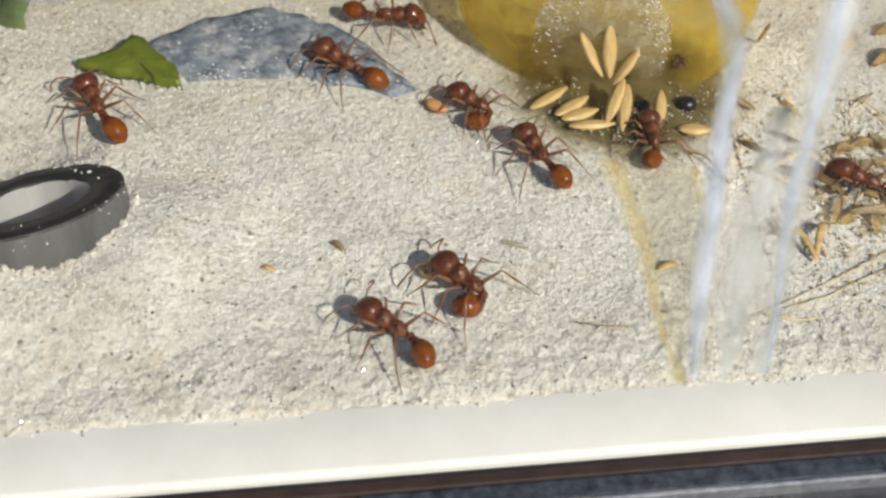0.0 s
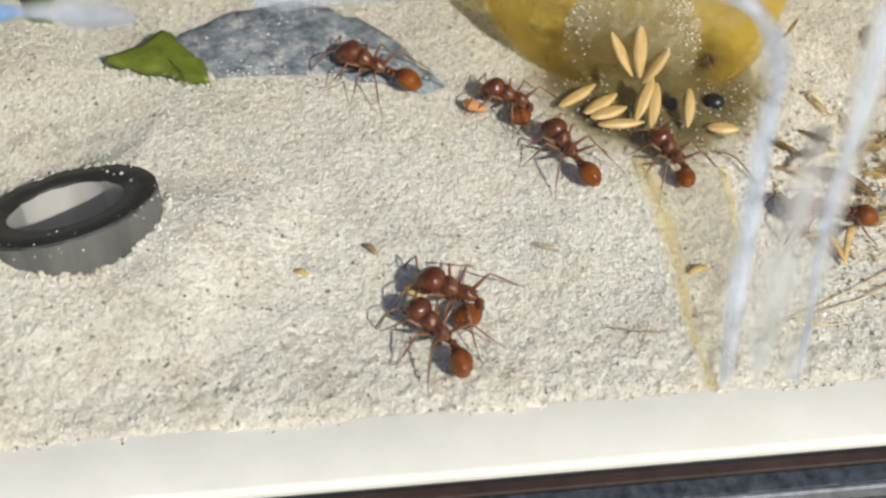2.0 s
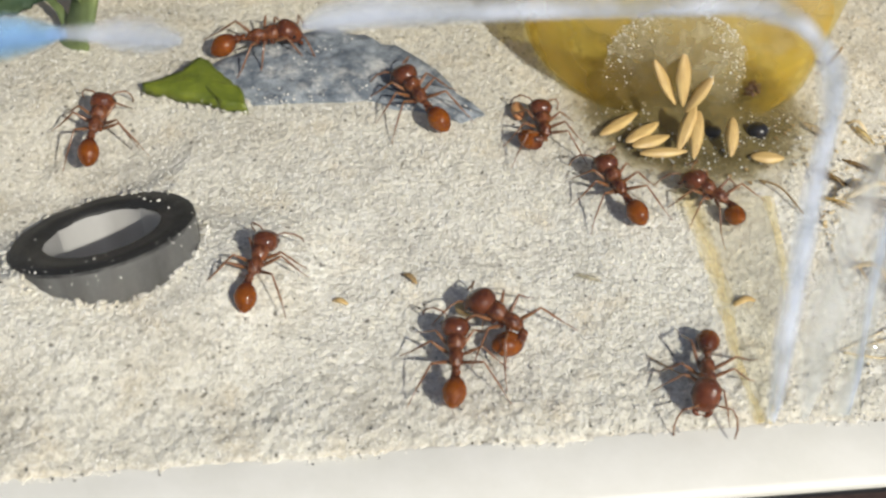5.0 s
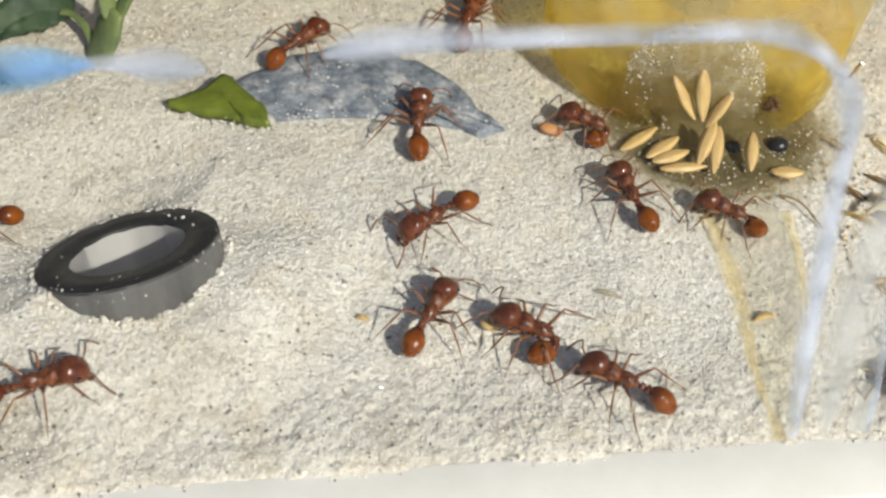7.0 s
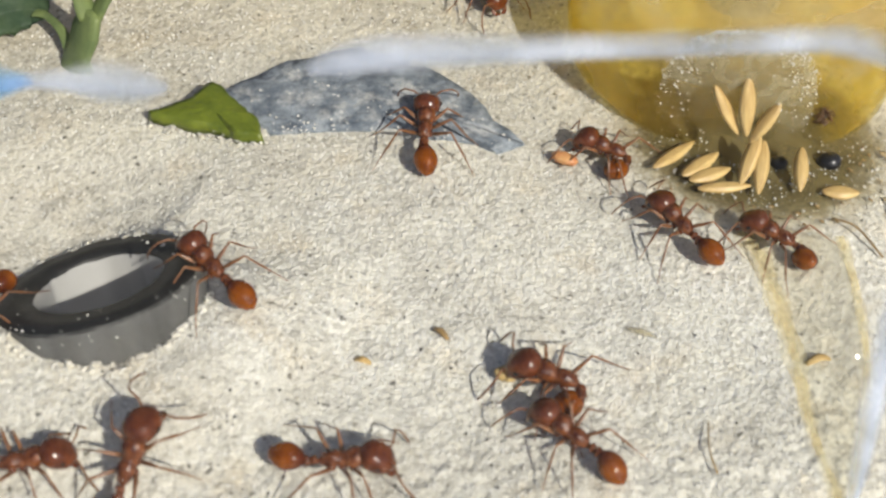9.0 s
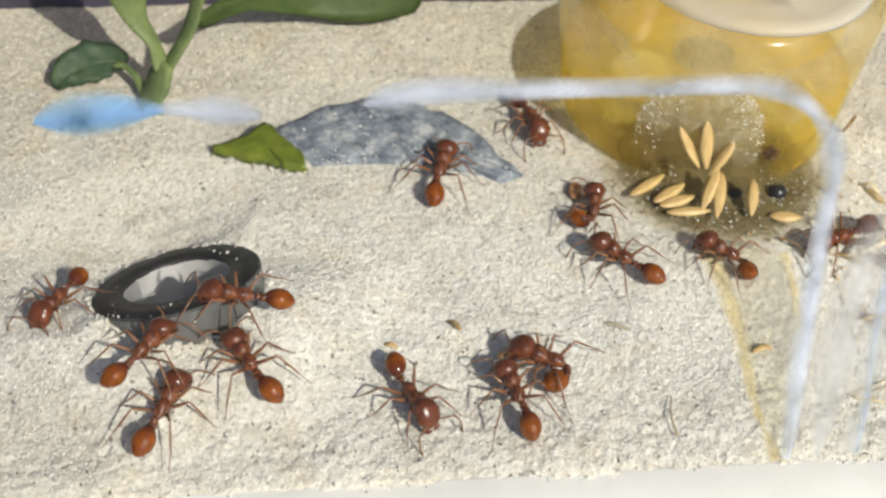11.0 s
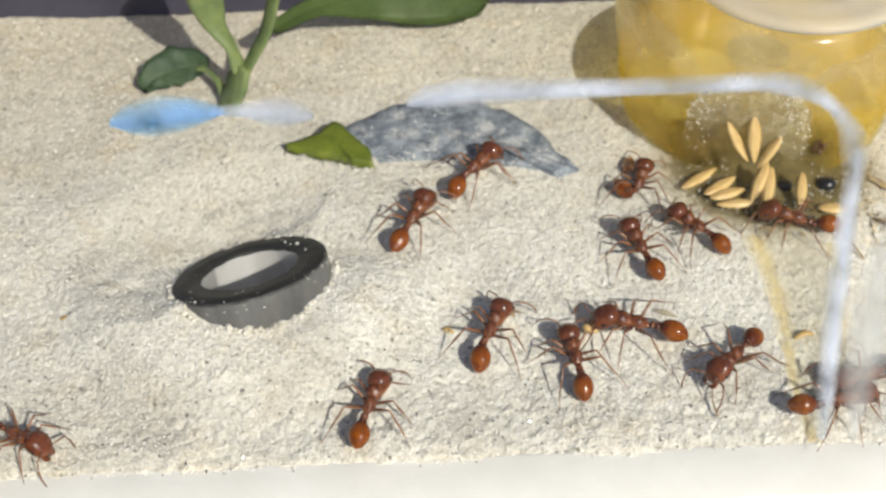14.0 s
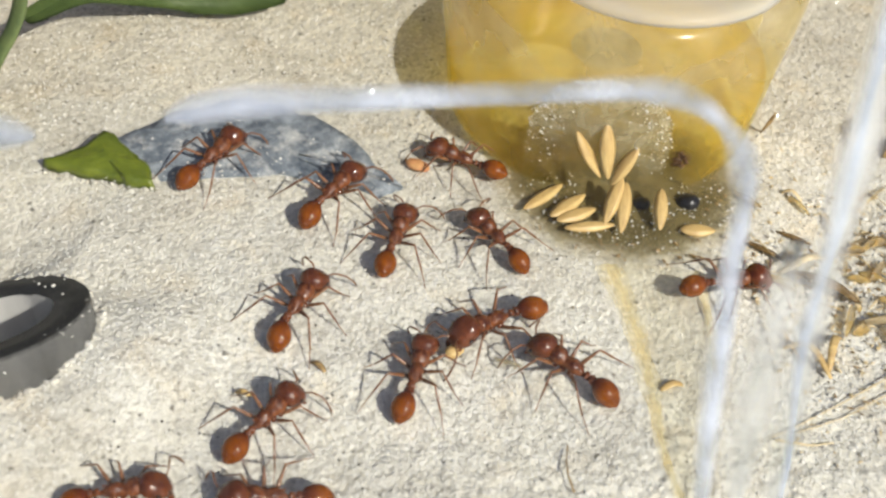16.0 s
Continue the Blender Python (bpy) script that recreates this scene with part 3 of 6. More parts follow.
edge_strip(grow(run, 3), [wid[min(len(wid) - 1, i // 3)] * (1 - (i % 3) / 3) + wid[min(len(wid) - 1, i // 3 + 1)] * (i % 3) / 3 for i in range(3 * (len(run) - 1) + 1)], "polished_edge", EDGE, panel, "pale edge of the clear panel with painted gleam")
# the sky's reflection, painted as one blue and one whitish strip
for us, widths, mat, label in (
    ([-0.0264, -0.0254, -0.0240, -0.0224, -0.0210, -0.0199, -0.0192], [0.0002, 0.0011, 0.0016, 0.0015, 0.0011, 0.0006, 0.0002], SKY_GLINT, "pale blue sky reflection painted on the panel's edge"),
    ([-0.0202, -0.0190, -0.0178, -0.0166, -0.0154, -0.0145, -0.0138], [0.0003, 0.0005, 0.0007, 0.0012, 0.0012, 0.0008, 0.0002], EDGE, "whitish sky reflection painted on the panel's edge"),
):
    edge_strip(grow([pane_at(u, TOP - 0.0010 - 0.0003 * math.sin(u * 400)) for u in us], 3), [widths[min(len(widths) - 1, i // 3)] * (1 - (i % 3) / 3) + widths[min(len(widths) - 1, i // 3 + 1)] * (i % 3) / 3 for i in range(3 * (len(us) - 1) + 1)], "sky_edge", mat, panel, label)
side = empty("side_panel")
tagged(side, "clear acrylic panel with a straight bright edge", "panel")
outline = [pane_at(0.0282, 0), pane_at(RIGHT, 0), pane_at(RIGHT, 0.045), pane_at(0.0282, 0.045)]
part("pane", extruded_outline(outline, 0.0008), CLEAR, side, smooth=False).visible_shadow = False
# the side panel's edge with a fainter painted gleam
edge_strip([pane_at(0.0283 - 0.0016 * math.sin(min(1.57, k * 0.26)) + 0.0002 * math.sin(k * 1.3), 0.0004 + 0.0446 * k / 12) for k in range(13)], [(0.00060 + 0.0002 * math.sin(k * 2.1)) * min(1.0, 0.3 + k * 0.14) for k in range(13)], "polished_edge", EDGE_SIDE, side, "pale edge with painted gleam")
# haze painted with whitish films, along the edge and in the gap
edge_strip([pane_at(0.0279 - 0.0010 * math.sin(min(1.57, k * 0.26)), 0.0004 + 0.0446 * k / 12) for k in range(13)], [0.0010 + 0.0006 * k / 12 for k in range(13)], "hazy_edge", EDGE_HAZE, side, "broad whitish haze painted along the panel's edge")
edge_strip([pane_at(0.0253 - 0.0006 * math.sin(min(1.57, k * 0.26)), 0.0002 + 0.0215 * k / 8) for k in range(9)], [0.0022 * min(1.0, 0.15 + 0.3 * k) * (1 - 0.6 * (k / 8) ** 3) for k in range(9)], "hazy_gap", EDGE_HAZE, side, "whitish haze painted between the two panels")


# ---- grey tube ring, half sunk in the sand ----
def build_ring():
    c, n = RING_C, RING_N
    q = n.to_track_quat("Z", "Y").to_matrix().to_4x4()
    ring = empty("tube_ring")
    ring.matrix_basis = Matrix.Translation(c) @ q
    tagged(ring, "smoky grey plastic tube end half sunk in sand", "tube")
    ro, ri, n_seg = RING_R, RING_R * 0.64, 72
    bm = bmesh.new()
    prof = [(ro - 0.0001, -0.0075), (ro, -0.0070), (ro, -0.0001), (ri + 0.0001, -0.0001), (ri, -0.0002), (ri, -0.0075)]
    rows = [[bm.verts.new((r * math.cos(2 * math.pi * k / n_seg), r * math.sin(2 * math.pi * k / n_seg), z)) for k in range(n_seg)] for r, z in prof]
    for i in (0, 1):
        for k in range(n_seg):
            j = (k + 1) % n_seg
            bm.faces.new((rows[i][k], rows[i][j], rows[i + 1][j], rows[i + 1][k]))
    part("tube_wall", bm, RING_SIDE, ring, "smoky half-clear grey tube wall")
    bm = bmesh.new()
    rows = [[bm.verts.new((r * math.cos(2 * math.pi * k / n_seg), r * math.sin(2 * math.pi * k / n_seg), z)) for k in range(n_seg)] for r, z in ((ri, -0.0003), (ri * 0.98, -0.0040), (ri * 0.9, -0.0062), (ri * 0.5, -0.0072))]
    for a, b in zip(rows, rows[1:]):
        for k in range(n_seg):
            bm.faces.new((a[k], b[k], b[(k + 1) % n_seg], a[(k + 1) % n_seg]))
    part("tube_bore", bm, RING_BORE, ring, "smooth milky grey inner wall")
    bm = bmesh.new()
    a_, b_, c_ = [], [], []
    for k in range(n_seg):
        t = 2 * math.pi * k / n_seg
        w = 0.00006 * noise.noise(Vector((math.cos(t) * 6, math.sin(t) * 6, 2)))
        a_.append(bm.verts.new(((ro + 0.00003 + w) * math.cos(t), (ro + 0.00003 + w) * math.sin(t), -0.00025)))
        b_.append(bm.verts.new(((ro - 0.0001) * math.cos(t), (ro - 0.0001) * math.sin(t), w)))
        c_.append(bm.verts.new(((ri - w) * math.cos(t), (ri - w) * math.sin(t), 0.0)))
    d_ = [bm.verts.new((ri * math.cos(2 * math.pi * k / n_seg), ri * math.sin(2 * math.pi * k / n_seg), -0.0004)) for k in range(n_seg)]
    for k in range(n_seg):
        j = (k + 1) % n_seg
        bm.faces.new((a_[k], a_[j], b_[j], b_[k]))
        bm.faces.new((b_[k], b_[j], c_[j], c_[k]))
        bm.faces.new((c_[k], c_[j], d_[j], d_[k]))
    part("cut_face", bm, RING_TOP, ring, "dark sanded cut face of the tube")
    # crumbs of sand sticking to the rim
    bm = bmesh.new()
    for k in range(60):
        t, r = random.uniform(0, 6.283), random.choice((ro - 0.0001, ro + 0.00005, ro, random.uniform(ri, ro)))
        s = random.uniform(0.00002, 0.00009)
        if k < 5:
            t, s = random.uniform(3.4, 4.4), random.uniform(0.00009, 0.00017)
        bmesh.ops.create_icosphere(bm, subdivisions=1, radius=s, matrix=Matrix.Translation((r * math.cos(t), r * math.sin(t), 0.00005 if r < ro else -random.uniform(0, 0.0012))) @ Matrix.Diagonal((1, 0.7, 0.8, 1)))
    jagged(bm, 0.000045)
    part("clinging_crumbs", bm, GRAIN, ring, "white sand crumbs", smooth=False)["kind"] = "stuff"

    # sand banked against the tube where it enters the bed
    bm = bmesh.new()
    for k in range(260):
        t = random.uniform(0, 6.283)
        p = None
        for s in range(60):
            w = c + q.to_3x3() @ Vector(((ro + 0.00004) * math.cos(t), (ro + 0.00004) * math.sin(t), -0.0001 * s))
            if w.z < ground_height(w.x, w.y):
                p = w
                break
        if p is None:
            continue
        s = 0.00007 + 0.00022 * random.random() ** 2
        out = Vector((p.x - c.x, p.y - c.y, 0)).normalized() * random.uniform(-0.0001, 0.0005)
        at = (p + out)
        at.z = ground_height(at.x, at.y) + s * random.uniform(0.1, 0.9)
        bmesh.ops.create_icosphere(bm, subdivisions=1, radius=s, matrix=Matrix.Translation(at) @ Matrix.Rotation(random.uniform(0, 6), 4, "Z") @ Matrix.Diagonal((1.3, 0.8, 0.8, 1)))
    jagged(bm, 0.000045)
    tagged(part("banked_sand", bm, SAND, smooth=False), "pale sand grains banked against the grey tube", "sand grains", kind="stuff")


build_ring()


# ---- slate flake and leaf piece ----
def flake(name, outline, thick, lift, mat, label, category, bulge=0.0, rough=0.0002):
    """A flat uneven piece: its outline in world x, y; lift(x, y) gives its upper side."""
    bm = bmesh.new()
    pts = []
    for i, p in enumerate(outline):
        q = outline[(i + 1) % len(outline)]
        for k in range(5):
            t = k / 5
            x, y = p[0] + (q[0] - p[0]) * t, p[1] + (q[1] - p[1]) * t
            j = 0.00022 * noise.noise(Vector((x * 900, y * 900, 5))) + rough * noise.noise(Vector((x * 2100, y * 2100, 2)))
            pts.append((x + j, y + j))
    cx, cy = sum(p[0] for p in pts) / len(pts), sum(p[1] for p in pts) / len(pts)
    rings = []
    for s in (1.0, 0.97, 0.8, 0.6, 0.4, 0.2):
        ring = []
        for x, y in pts:
            X, Y = cx + (x - cx) * s, cy + (y - cy) * s
            z = lift(X, Y) + (0 if s == 1.0 else thick + bulge * (1 - s) + 0.00018 * noise.noise(Vector((X * 700, Y * 700, 9))) + rough * 0.4 * noise.noise(Vector((X * 1500, Y * 1500, 4))))
            ring.append(bm.verts.new((X, Y, z)))
        rings.append(ring)
    low = [bm.verts.new((x, y, lift(x, y) - thick)) for x, y in pts]
    rings.insert(0, low)
    m = len(pts)
    for r, s in zip(rings, rings[1:]):
        for k in range(m):
            bm.faces.new((r[k], r[(k + 1) % m], s[(k + 1) % m], s[k]))
    bm.faces.new(rings[-1])
    bm.faces.new(low[::-1])
    return tagged(part(name, bm, mat, None), label, category)


flake("slate_flake", [(-0.0178, 0.0226), (-0.0125, 0.0267), (-0.0074, 0.0289), (-0.0027, 0.0279), (0.0015, 0.0251), (0.0066, 0.0184), (0.0045, 0.0174), (0.0020, 0.0184), (-0.0035, 0.0196), (-0.0125, 0.0188)],
      0.00035, lambda x, y: 0.0000 + 0.02 * (y - 0.018), SLATE, "blue-grey slate flake lying half covered in sand", "stone", 0.0003, 0.00045)
flake("leaf_piece", [(-0.0219, 0.0197), (-0.0200, 0.0207), (-0.0187, 0.0214), (-0.0177, 0.0229), (-0.0166, 0.0226), (-0.0152, 0.0208), (-0.0138, 0.0196), (-0.0129, 0.0178), (-0.0146, 0.0177), (-0.0168, 0.0185), (-0.0195, 0.0190)],
      0.00045, lambda x, y: 0.0004 + 0.12 * (y - 0.018), LEAF_CUT, "cut piece of bright green leaf lying on sand", "leaf", 0.0003)


bm = bmesh.new()
for k in range(120):
    s = random.random()
    x, y = -0.0217 + 0.0088 * s, 0.0194 - 0.0018 * s + random.gauss(0, 0.00025)
    r = random.uniform(0.00008, 0.00022)
    bmesh.ops.create_icosphere(bm, subdivisions=1, radius=r, matrix=Matrix.Translation((x, y, ground_height(x, y) + r * random.uniform(0.3, 1.6))) @ Matrix.Diagonal((1.2, 0.9, 0.7, 1)))
jagged(bm, 0.00005)
tagged(part("leaf_edge_sand", bm, SAND, smooth=False), "sand grains heaped along the cut leaf", "sand grains", kind="stuff")
bm = bmesh.new()
for _ in range(1100):
    x, y = random.uniform(-0.0175, 0.0068), random.uniform(0.0176, 0.0288)
    inside = y < 0.0289 - 0.00072 * abs(x * 1000 + 7.0) ** 1.05 and y > 0.0178
    if not inside or random.random() > 0.05 + 0.6 * max(0.0, (0.0212 - y) / 0.004) + 0.9 * max(0.0, noise.noise(Vector((x * 500, y * 500, 8)))):
        continue
    s = random.uniform(0.00003, 0.00010)
    bmesh.ops.create_icosphere(bm, subdivisions=1, radius=s, matrix=Matrix.Translation((x, y, 0.02 * (y - 0.018) + 0.00055)) @ Matrix.Diagonal((1.3, 0.9, 0.6, 1)))
jagged(bm, 0.000045)
tagged(part("strewn_sand", bm, GRAIN, smooth=False), "pale sand grains strewn over the slate flake", "sand grains", kind="stuff")


# ---- plant at the back ----
def leaf_blade(bm, base, tip, width, up, curl=0.2, n=12, thick=0.00018):
    base, tip, up = Vector(base), Vector(tip), Vector(up).normalized()
    d = tip - base
    sidev = d.cross(up).normalized()
    rows = []
    for i in range(n + 1):
        t = i / n
        w = width * (math.sin(math.pi * min(1, t * 0.93 + 0.04)) ** 0.75)
        mid = base + d * t + up * (curl * d.length * math.sin(math.pi * t) * 0.5)
        row = []
        for s in (-1, -0.6, -0.2, 0.0, 0.2, 0.6, 1):
            wav = 0.06 * width * math.sin(t * 17 + s * 2)
            row.append(bm.verts.new(mid + sidev * (w * s) + up * (0.25 * w * s * s + wav)))
        rows.append(row)
    for r, q in zip(rows, rows[1:]):
        for k in range(6):
            bm.faces.new((r[k], r[k + 1], q[k + 1], q[k]))
    bmesh.ops.solidify(bm, geom=list(bm.faces), thickness=thick)


O = Vector((-0.0283, 0.0255, 0.0))
plant = empty("plant", O)
tagged(plant, "small green seedling with forked stem in sand", "plant")


def stem(points, radii, label=""):
    """A flat, slightly winged stalk."""
    bm = bmesh.new()
    g = grow([Vector(p) - O for p in points], 5)
    r = [radii[min(len(radii) - 2, i // 5)] + (radii[min(len(radii) - 1, i // 5 + 1)] - radii[min(len(radii) - 2, i // 5)]) * (i % 5) / 5 for i in range(len(g))]
    r[-1] = radii[-1]
    tube(bm, g, r, 14, 0.38)
    for w in bm.verts:
        w.co += Vector((1, 0.4, 0.3)) * 0.00018 * noise.noise(w.co * 420)
    part("stem", bm, STEM, plant, label)


stem([(-0.0284, 0.0253, -0.0012), (-0.0281, 0.0258, 0.0010), (-0.0273, 0.0264, 0.0030), (-0.0266, 0.0268, 0.0048)], (0.0013, 0.0016, 0.0018, 0.0013))
stem([(-0.0269, 0.0268, 0.0042), (-0.0276, 0.0273, 0.0064), (-0.0288, 0.0279, 0.0084), (-0.0297, 0.0285, 0.0111), (-0.0310, 0.0290, 0.0160)], (0.0009, 0.0008, 0.0011, 0.0021, 0.0026), "flat stalk widening into a leaf")
stem([(-0.0265, 0.0268, 0.0042), (-0.0253, 0.0273, 0.0062), (-0.0242, 0.0279, 0.0083), (-0.0232, 0.0285, 0.0114), (-0.0222, 0.0290, 0.0160)], (0.0010, 0.0009, 0.0010, 0.0011, 0.0011))


def broad_leaf(spine, low, high, mat, label, waves=1.0):
    """A leaf blade along a spine, its two margins at low and high distances from it."""
    bm = bmesh.new()
    g = grow([Vector(p) - O for p in spine], 5)
    n = len(g) - 1
    rows = []
    for i, p in enumerate(g):
        t = i / n
        k = t * (len(low) - 1)
        a = min(len(low) - 2, int(k))
        lo, hi = low[a] + (low[a + 1] - low[a]) * (k - a), high[a] + (high[a + 1] - high[a]) * (k - a)
        d = (g[min(n, i + 1)] - g[max(0, i - 1)]).normalized()
        side = d.cross(Vector((0.0, -0.75, 0.66))).normalized()
        up = side.cross(d)
        row = []
        for s in (-1, -0.7, -0.35, -0.06, 0, 0.06, 0.35, 0.7, 1):
            w = s * (hi if s < 0 else lo)
            edge = 1 + 0.10 * waves * noise.noise(Vector((t * 9, s, 4))) * abs(s)
            row.append(bm.verts.new(p + side * w * edge + up * (0.0004 * s * s + 0.00025 * waves * noise.noise(Vector((t * 7, s * 2, 1))) - (0.00012 if abs(s) < 0.05 else 0))))
        rows.append(row)
    for r, q in zip(rows, rows[1:]):
        for k in range(8):
            bm.faces.new((r[k], r[k + 1], q[k + 1], q[k]))
    bmesh.ops.solidify(bm, geom=list(bm.faces), thickness=0.00022)
    part("leaf", bm, mat, plant, label)


broad_leaf([(-0.0242, 0.0300, 0.0068), (-0.0206, 0.0362, 0.0055), (-0.0150, 0.0410, 0.0040), (-0.0090, 0.0424, 0.0040), (-0.0048, 0.0428, 0.0046), (-0.0028, 0.0428, 0.0056)],
           (0.0008, 0.0013, 0.0030, 0.0040, 0.0036, 0.0004), (0.0006, 0.0010, 0.0016, 0.0018, 0.0016, 0.0003), LEAF, "broad wavy light green leaf")
stem([(-0.0286, 0.0262, 0.0006), (-0.0298, 0.0282, 0.0016), (-0.0312, 0.0298, 0.0018), (-0.0322, 0.0303, 0.0017)], (0.0005, 0.0004, 0.0004, 0.0005), "thin leaf stalk")
broad_leaf([(-0.0312, 0.0303, 0.0016), (-0.0324, 0.0306, 0.0018), (-0.0343, 0.0300, 0.0019), (-0.0361, 0.0290, 0.0014), (-0.0374, 0.0276, 0.0008)],
           (0.0008, 0.0016, 0.0021, 0.0019, 0.0007), (0.0006, 0.0014, 0.0019, 0.0015, 0.0006), LEAF_DARK, "dark green leaf drooping onto the sand", 2.0)


# ---- syrup feeder ----
CUP = Vector((0.0233, 0.0303, 0.0))


def lathe(bm, profile, seg=56, closed=False):
    rows = [[bm.verts.new((r * math.cos(2 * math.pi * k / seg), r * math.sin(2 * math.pi * k / seg), z)) for k in range(seg)] for r, z in profile]
    for a, b in zip(rows, rows[1:]):
        for k in range(seg):
            j = (k + 1) % seg
            bm.faces.new((a[k], a[j], b[j], b[k]))
    if closed:
        bm.faces.new(rows[0][::-1])
        bm.faces.new(rows[-1])


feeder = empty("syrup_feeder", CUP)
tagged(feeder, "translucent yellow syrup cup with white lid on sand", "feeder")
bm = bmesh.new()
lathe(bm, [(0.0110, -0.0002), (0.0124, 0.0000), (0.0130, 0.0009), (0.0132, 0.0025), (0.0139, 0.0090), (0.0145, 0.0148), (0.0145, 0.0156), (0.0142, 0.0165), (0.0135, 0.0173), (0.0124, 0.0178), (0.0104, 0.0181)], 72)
part("cup", bm, LIQUID, feeder, "amber half-clear cup wall").visible_shadow = False  # shadow turned off, so the sand beside the cup stays bright
bm = bmesh.new()
lathe(bm, [(0.0126, 0.0006), (0.0129, 0.0018), (0.0132, 0.0046), (0.0133, 0.0060), (0.0100, 0.0059), (0.0030, 0.0058)], 64)
part("syrup", bm, SYRUP, feeder, "amber syrup in the foot of the cup")
bm = bmesh.new()
rows = []
for r, z in ((0.0106, 0.01825), (0.0124, 0.0179), (0.0136, 0.0174), (0.0143, 0.0166), (0.0146, 0.0156), (0.01465, 0.0148), (0.01435, 0.0120), (0.0141, 0.0095), (0.0138, 0.0070)):
    rows.append([bm.verts.new((r * math.sin(radians(-110 + 220 * k / 60)), -r * math.cos(radians(-110 + 220 * k / 60)), z)) for k in range(61)])
for a, b in zip(rows, rows[1:]):
    for k in range(60):
        bm.faces.new((a[k], a[k + 1], b[k + 1], b[k]))
# this film casts no shadow either
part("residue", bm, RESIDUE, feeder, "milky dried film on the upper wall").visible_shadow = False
bm = bmesh.new()
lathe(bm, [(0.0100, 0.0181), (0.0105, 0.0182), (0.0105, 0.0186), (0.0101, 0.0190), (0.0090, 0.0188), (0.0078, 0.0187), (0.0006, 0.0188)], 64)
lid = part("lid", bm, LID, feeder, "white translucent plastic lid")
# the lid's shadow is turned off as well
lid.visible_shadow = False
lid.location = (0.0012, -0.0036, -0.0004)


def cup_front(a, z, out=0.0):
    """A place on the cup's wall, at a degrees to the right of its front."""
    r = 0.0132 + 0.0007 * z / 0.0065 + out
    return Vector((r * math.sin(radians(a)), -r * math.cos(radians(a)), z))


bm = bmesh.new()
grid = []
for i in range(25):
    row = []
    for j in range(17):
        s, h = (i / 12 - 1), j / 16
        a = -11 + 23 * s * (1 if h < 0.35 else math.sqrt(max(0.0, 1 - ((h - 0.35) / 0.65) ** 2 * 0.99)))
        row.append(bm.verts.new(cup_front(a, 0.0010 + 0.0124 * h, 0.00018 + 0.00012 * noise.noise(Vector((i * 0.9, j * 0.9, 0))))))
    grid.append(row)
for i in range(24):
    for j in range(16):
        bm.faces.new((grid[i][j], grid[i + 1][j], grid[i + 1][j + 1], grid[i][j + 1]))
part("fogged_window", bm, FOG, feeder, "arched fogged opening in the cup wall")
bm = bmesh.new()
for _ in range(620):
    h = random.random() ** 0.45
    s = random.choice((-1, 1)) * random.random() ** 0.25
    a = -11 + 23 * s * (1 if h < 0.35 else math.sqrt(max(0.0, 1 - ((h - 0.35) / 0.65) ** 2)))
    r = 0.00003 + 0.00008 * random.random() ** 3
    bmesh.ops.create_icosphere(bm, subdivisions=2, radius=r, matrix=Matrix.Translation(cup_front(a, 0.0028 + 0.0106 * h, 0.00025)))
part("droplets", bm, DROP, feeder, "clear water droplets")["kind"] = "stuff"

# syrup puddle round the cup's foot, with a damp border
def puddle(name, mat, radius, rise, parent=None, label=""):
    bm = bmesh.new()
    rows = []
    for s in (1.0, 0.93, 0.75, 0.5, 0.25):
        row = []
        for k in range(96):
            t = 2 * math.pi * k / 96
            r = radius * (1 + 0.12 * noise.noise(Vector((math.cos(t) * 2.2, math.sin(t) * 2.2, 3))) + 0.07 * noise.noise(Vector((math.cos(t) * 9, math.sin(t) * 9, 3))))
            x, y = 0.0240 + r * s * math.cos(t), 0.0208 + r * s * math.sin(t)
            row.append(bm.verts.new((x, y, ground_height(x, y) + rise + (0.00002 if s == 1 else 0.00012 + 0.00025 * (1 - s)))))
        rows.append(row)
    for a, b in zip(rows, rows[1:]):
        for k in range(96):
            bm.faces.new((a[k], a[(k + 1) % 96], b[(k + 1) % 96], b[k]))
    bm.faces.new(rows[-1])
    return part(name, bm, mat, parent, label)


wet = tagged(puddle("syrup_puddle", WET, 0.0100, 0.00014), "glossy brown syrup film soaking the sand by the cup", "puddle")
puddle("damp_border", DAMP, 0.0116, 0.00005, wet, "damp darker sand round the syrup")


# ---- seeds, chaff, straws ----
def seed_bm(length, width, thick=0.6):
    bm = bmesh.new()
    def sh(p):
        t = math.atan2(p.z, p.y)
        k = (1 - 0.20 * abs(min(0, p.x)) ** 3 - 0.42 * max(0, p.x) ** 1.5) * (1 + 0.16 * math.cos(6 * t))
        return Vector((p.x, p.y * k, p.z * k + 0.10 * p.x * p.x))
    blob(bm, (0, 0, 0), (1, 1, 1), None, 16, 12)
    bmesh.ops.rotate(bm, verts=bm.verts, matrix=Matrix.Rotation(math.pi / 2, 3, "Y"))
    for w in bm.verts:
        q = sh(w.co)
        w.co = Vector((q.x * length / 2, q.y * width / 2, q.z * width / 2 * thick))
    return bm


def lay(ob, a, b, lift=0.0):
    """Lay a long thing with its x from a to b."""
    a, b = Vector(a), Vector(b)
    d = (b - a).normalized()
    ob.matrix_basis = Matrix.Translation((a + b) / 2 + Vector((0, 0, lift))) @ d.to_track_quat("X", "Z").to_matrix().to_4x4()


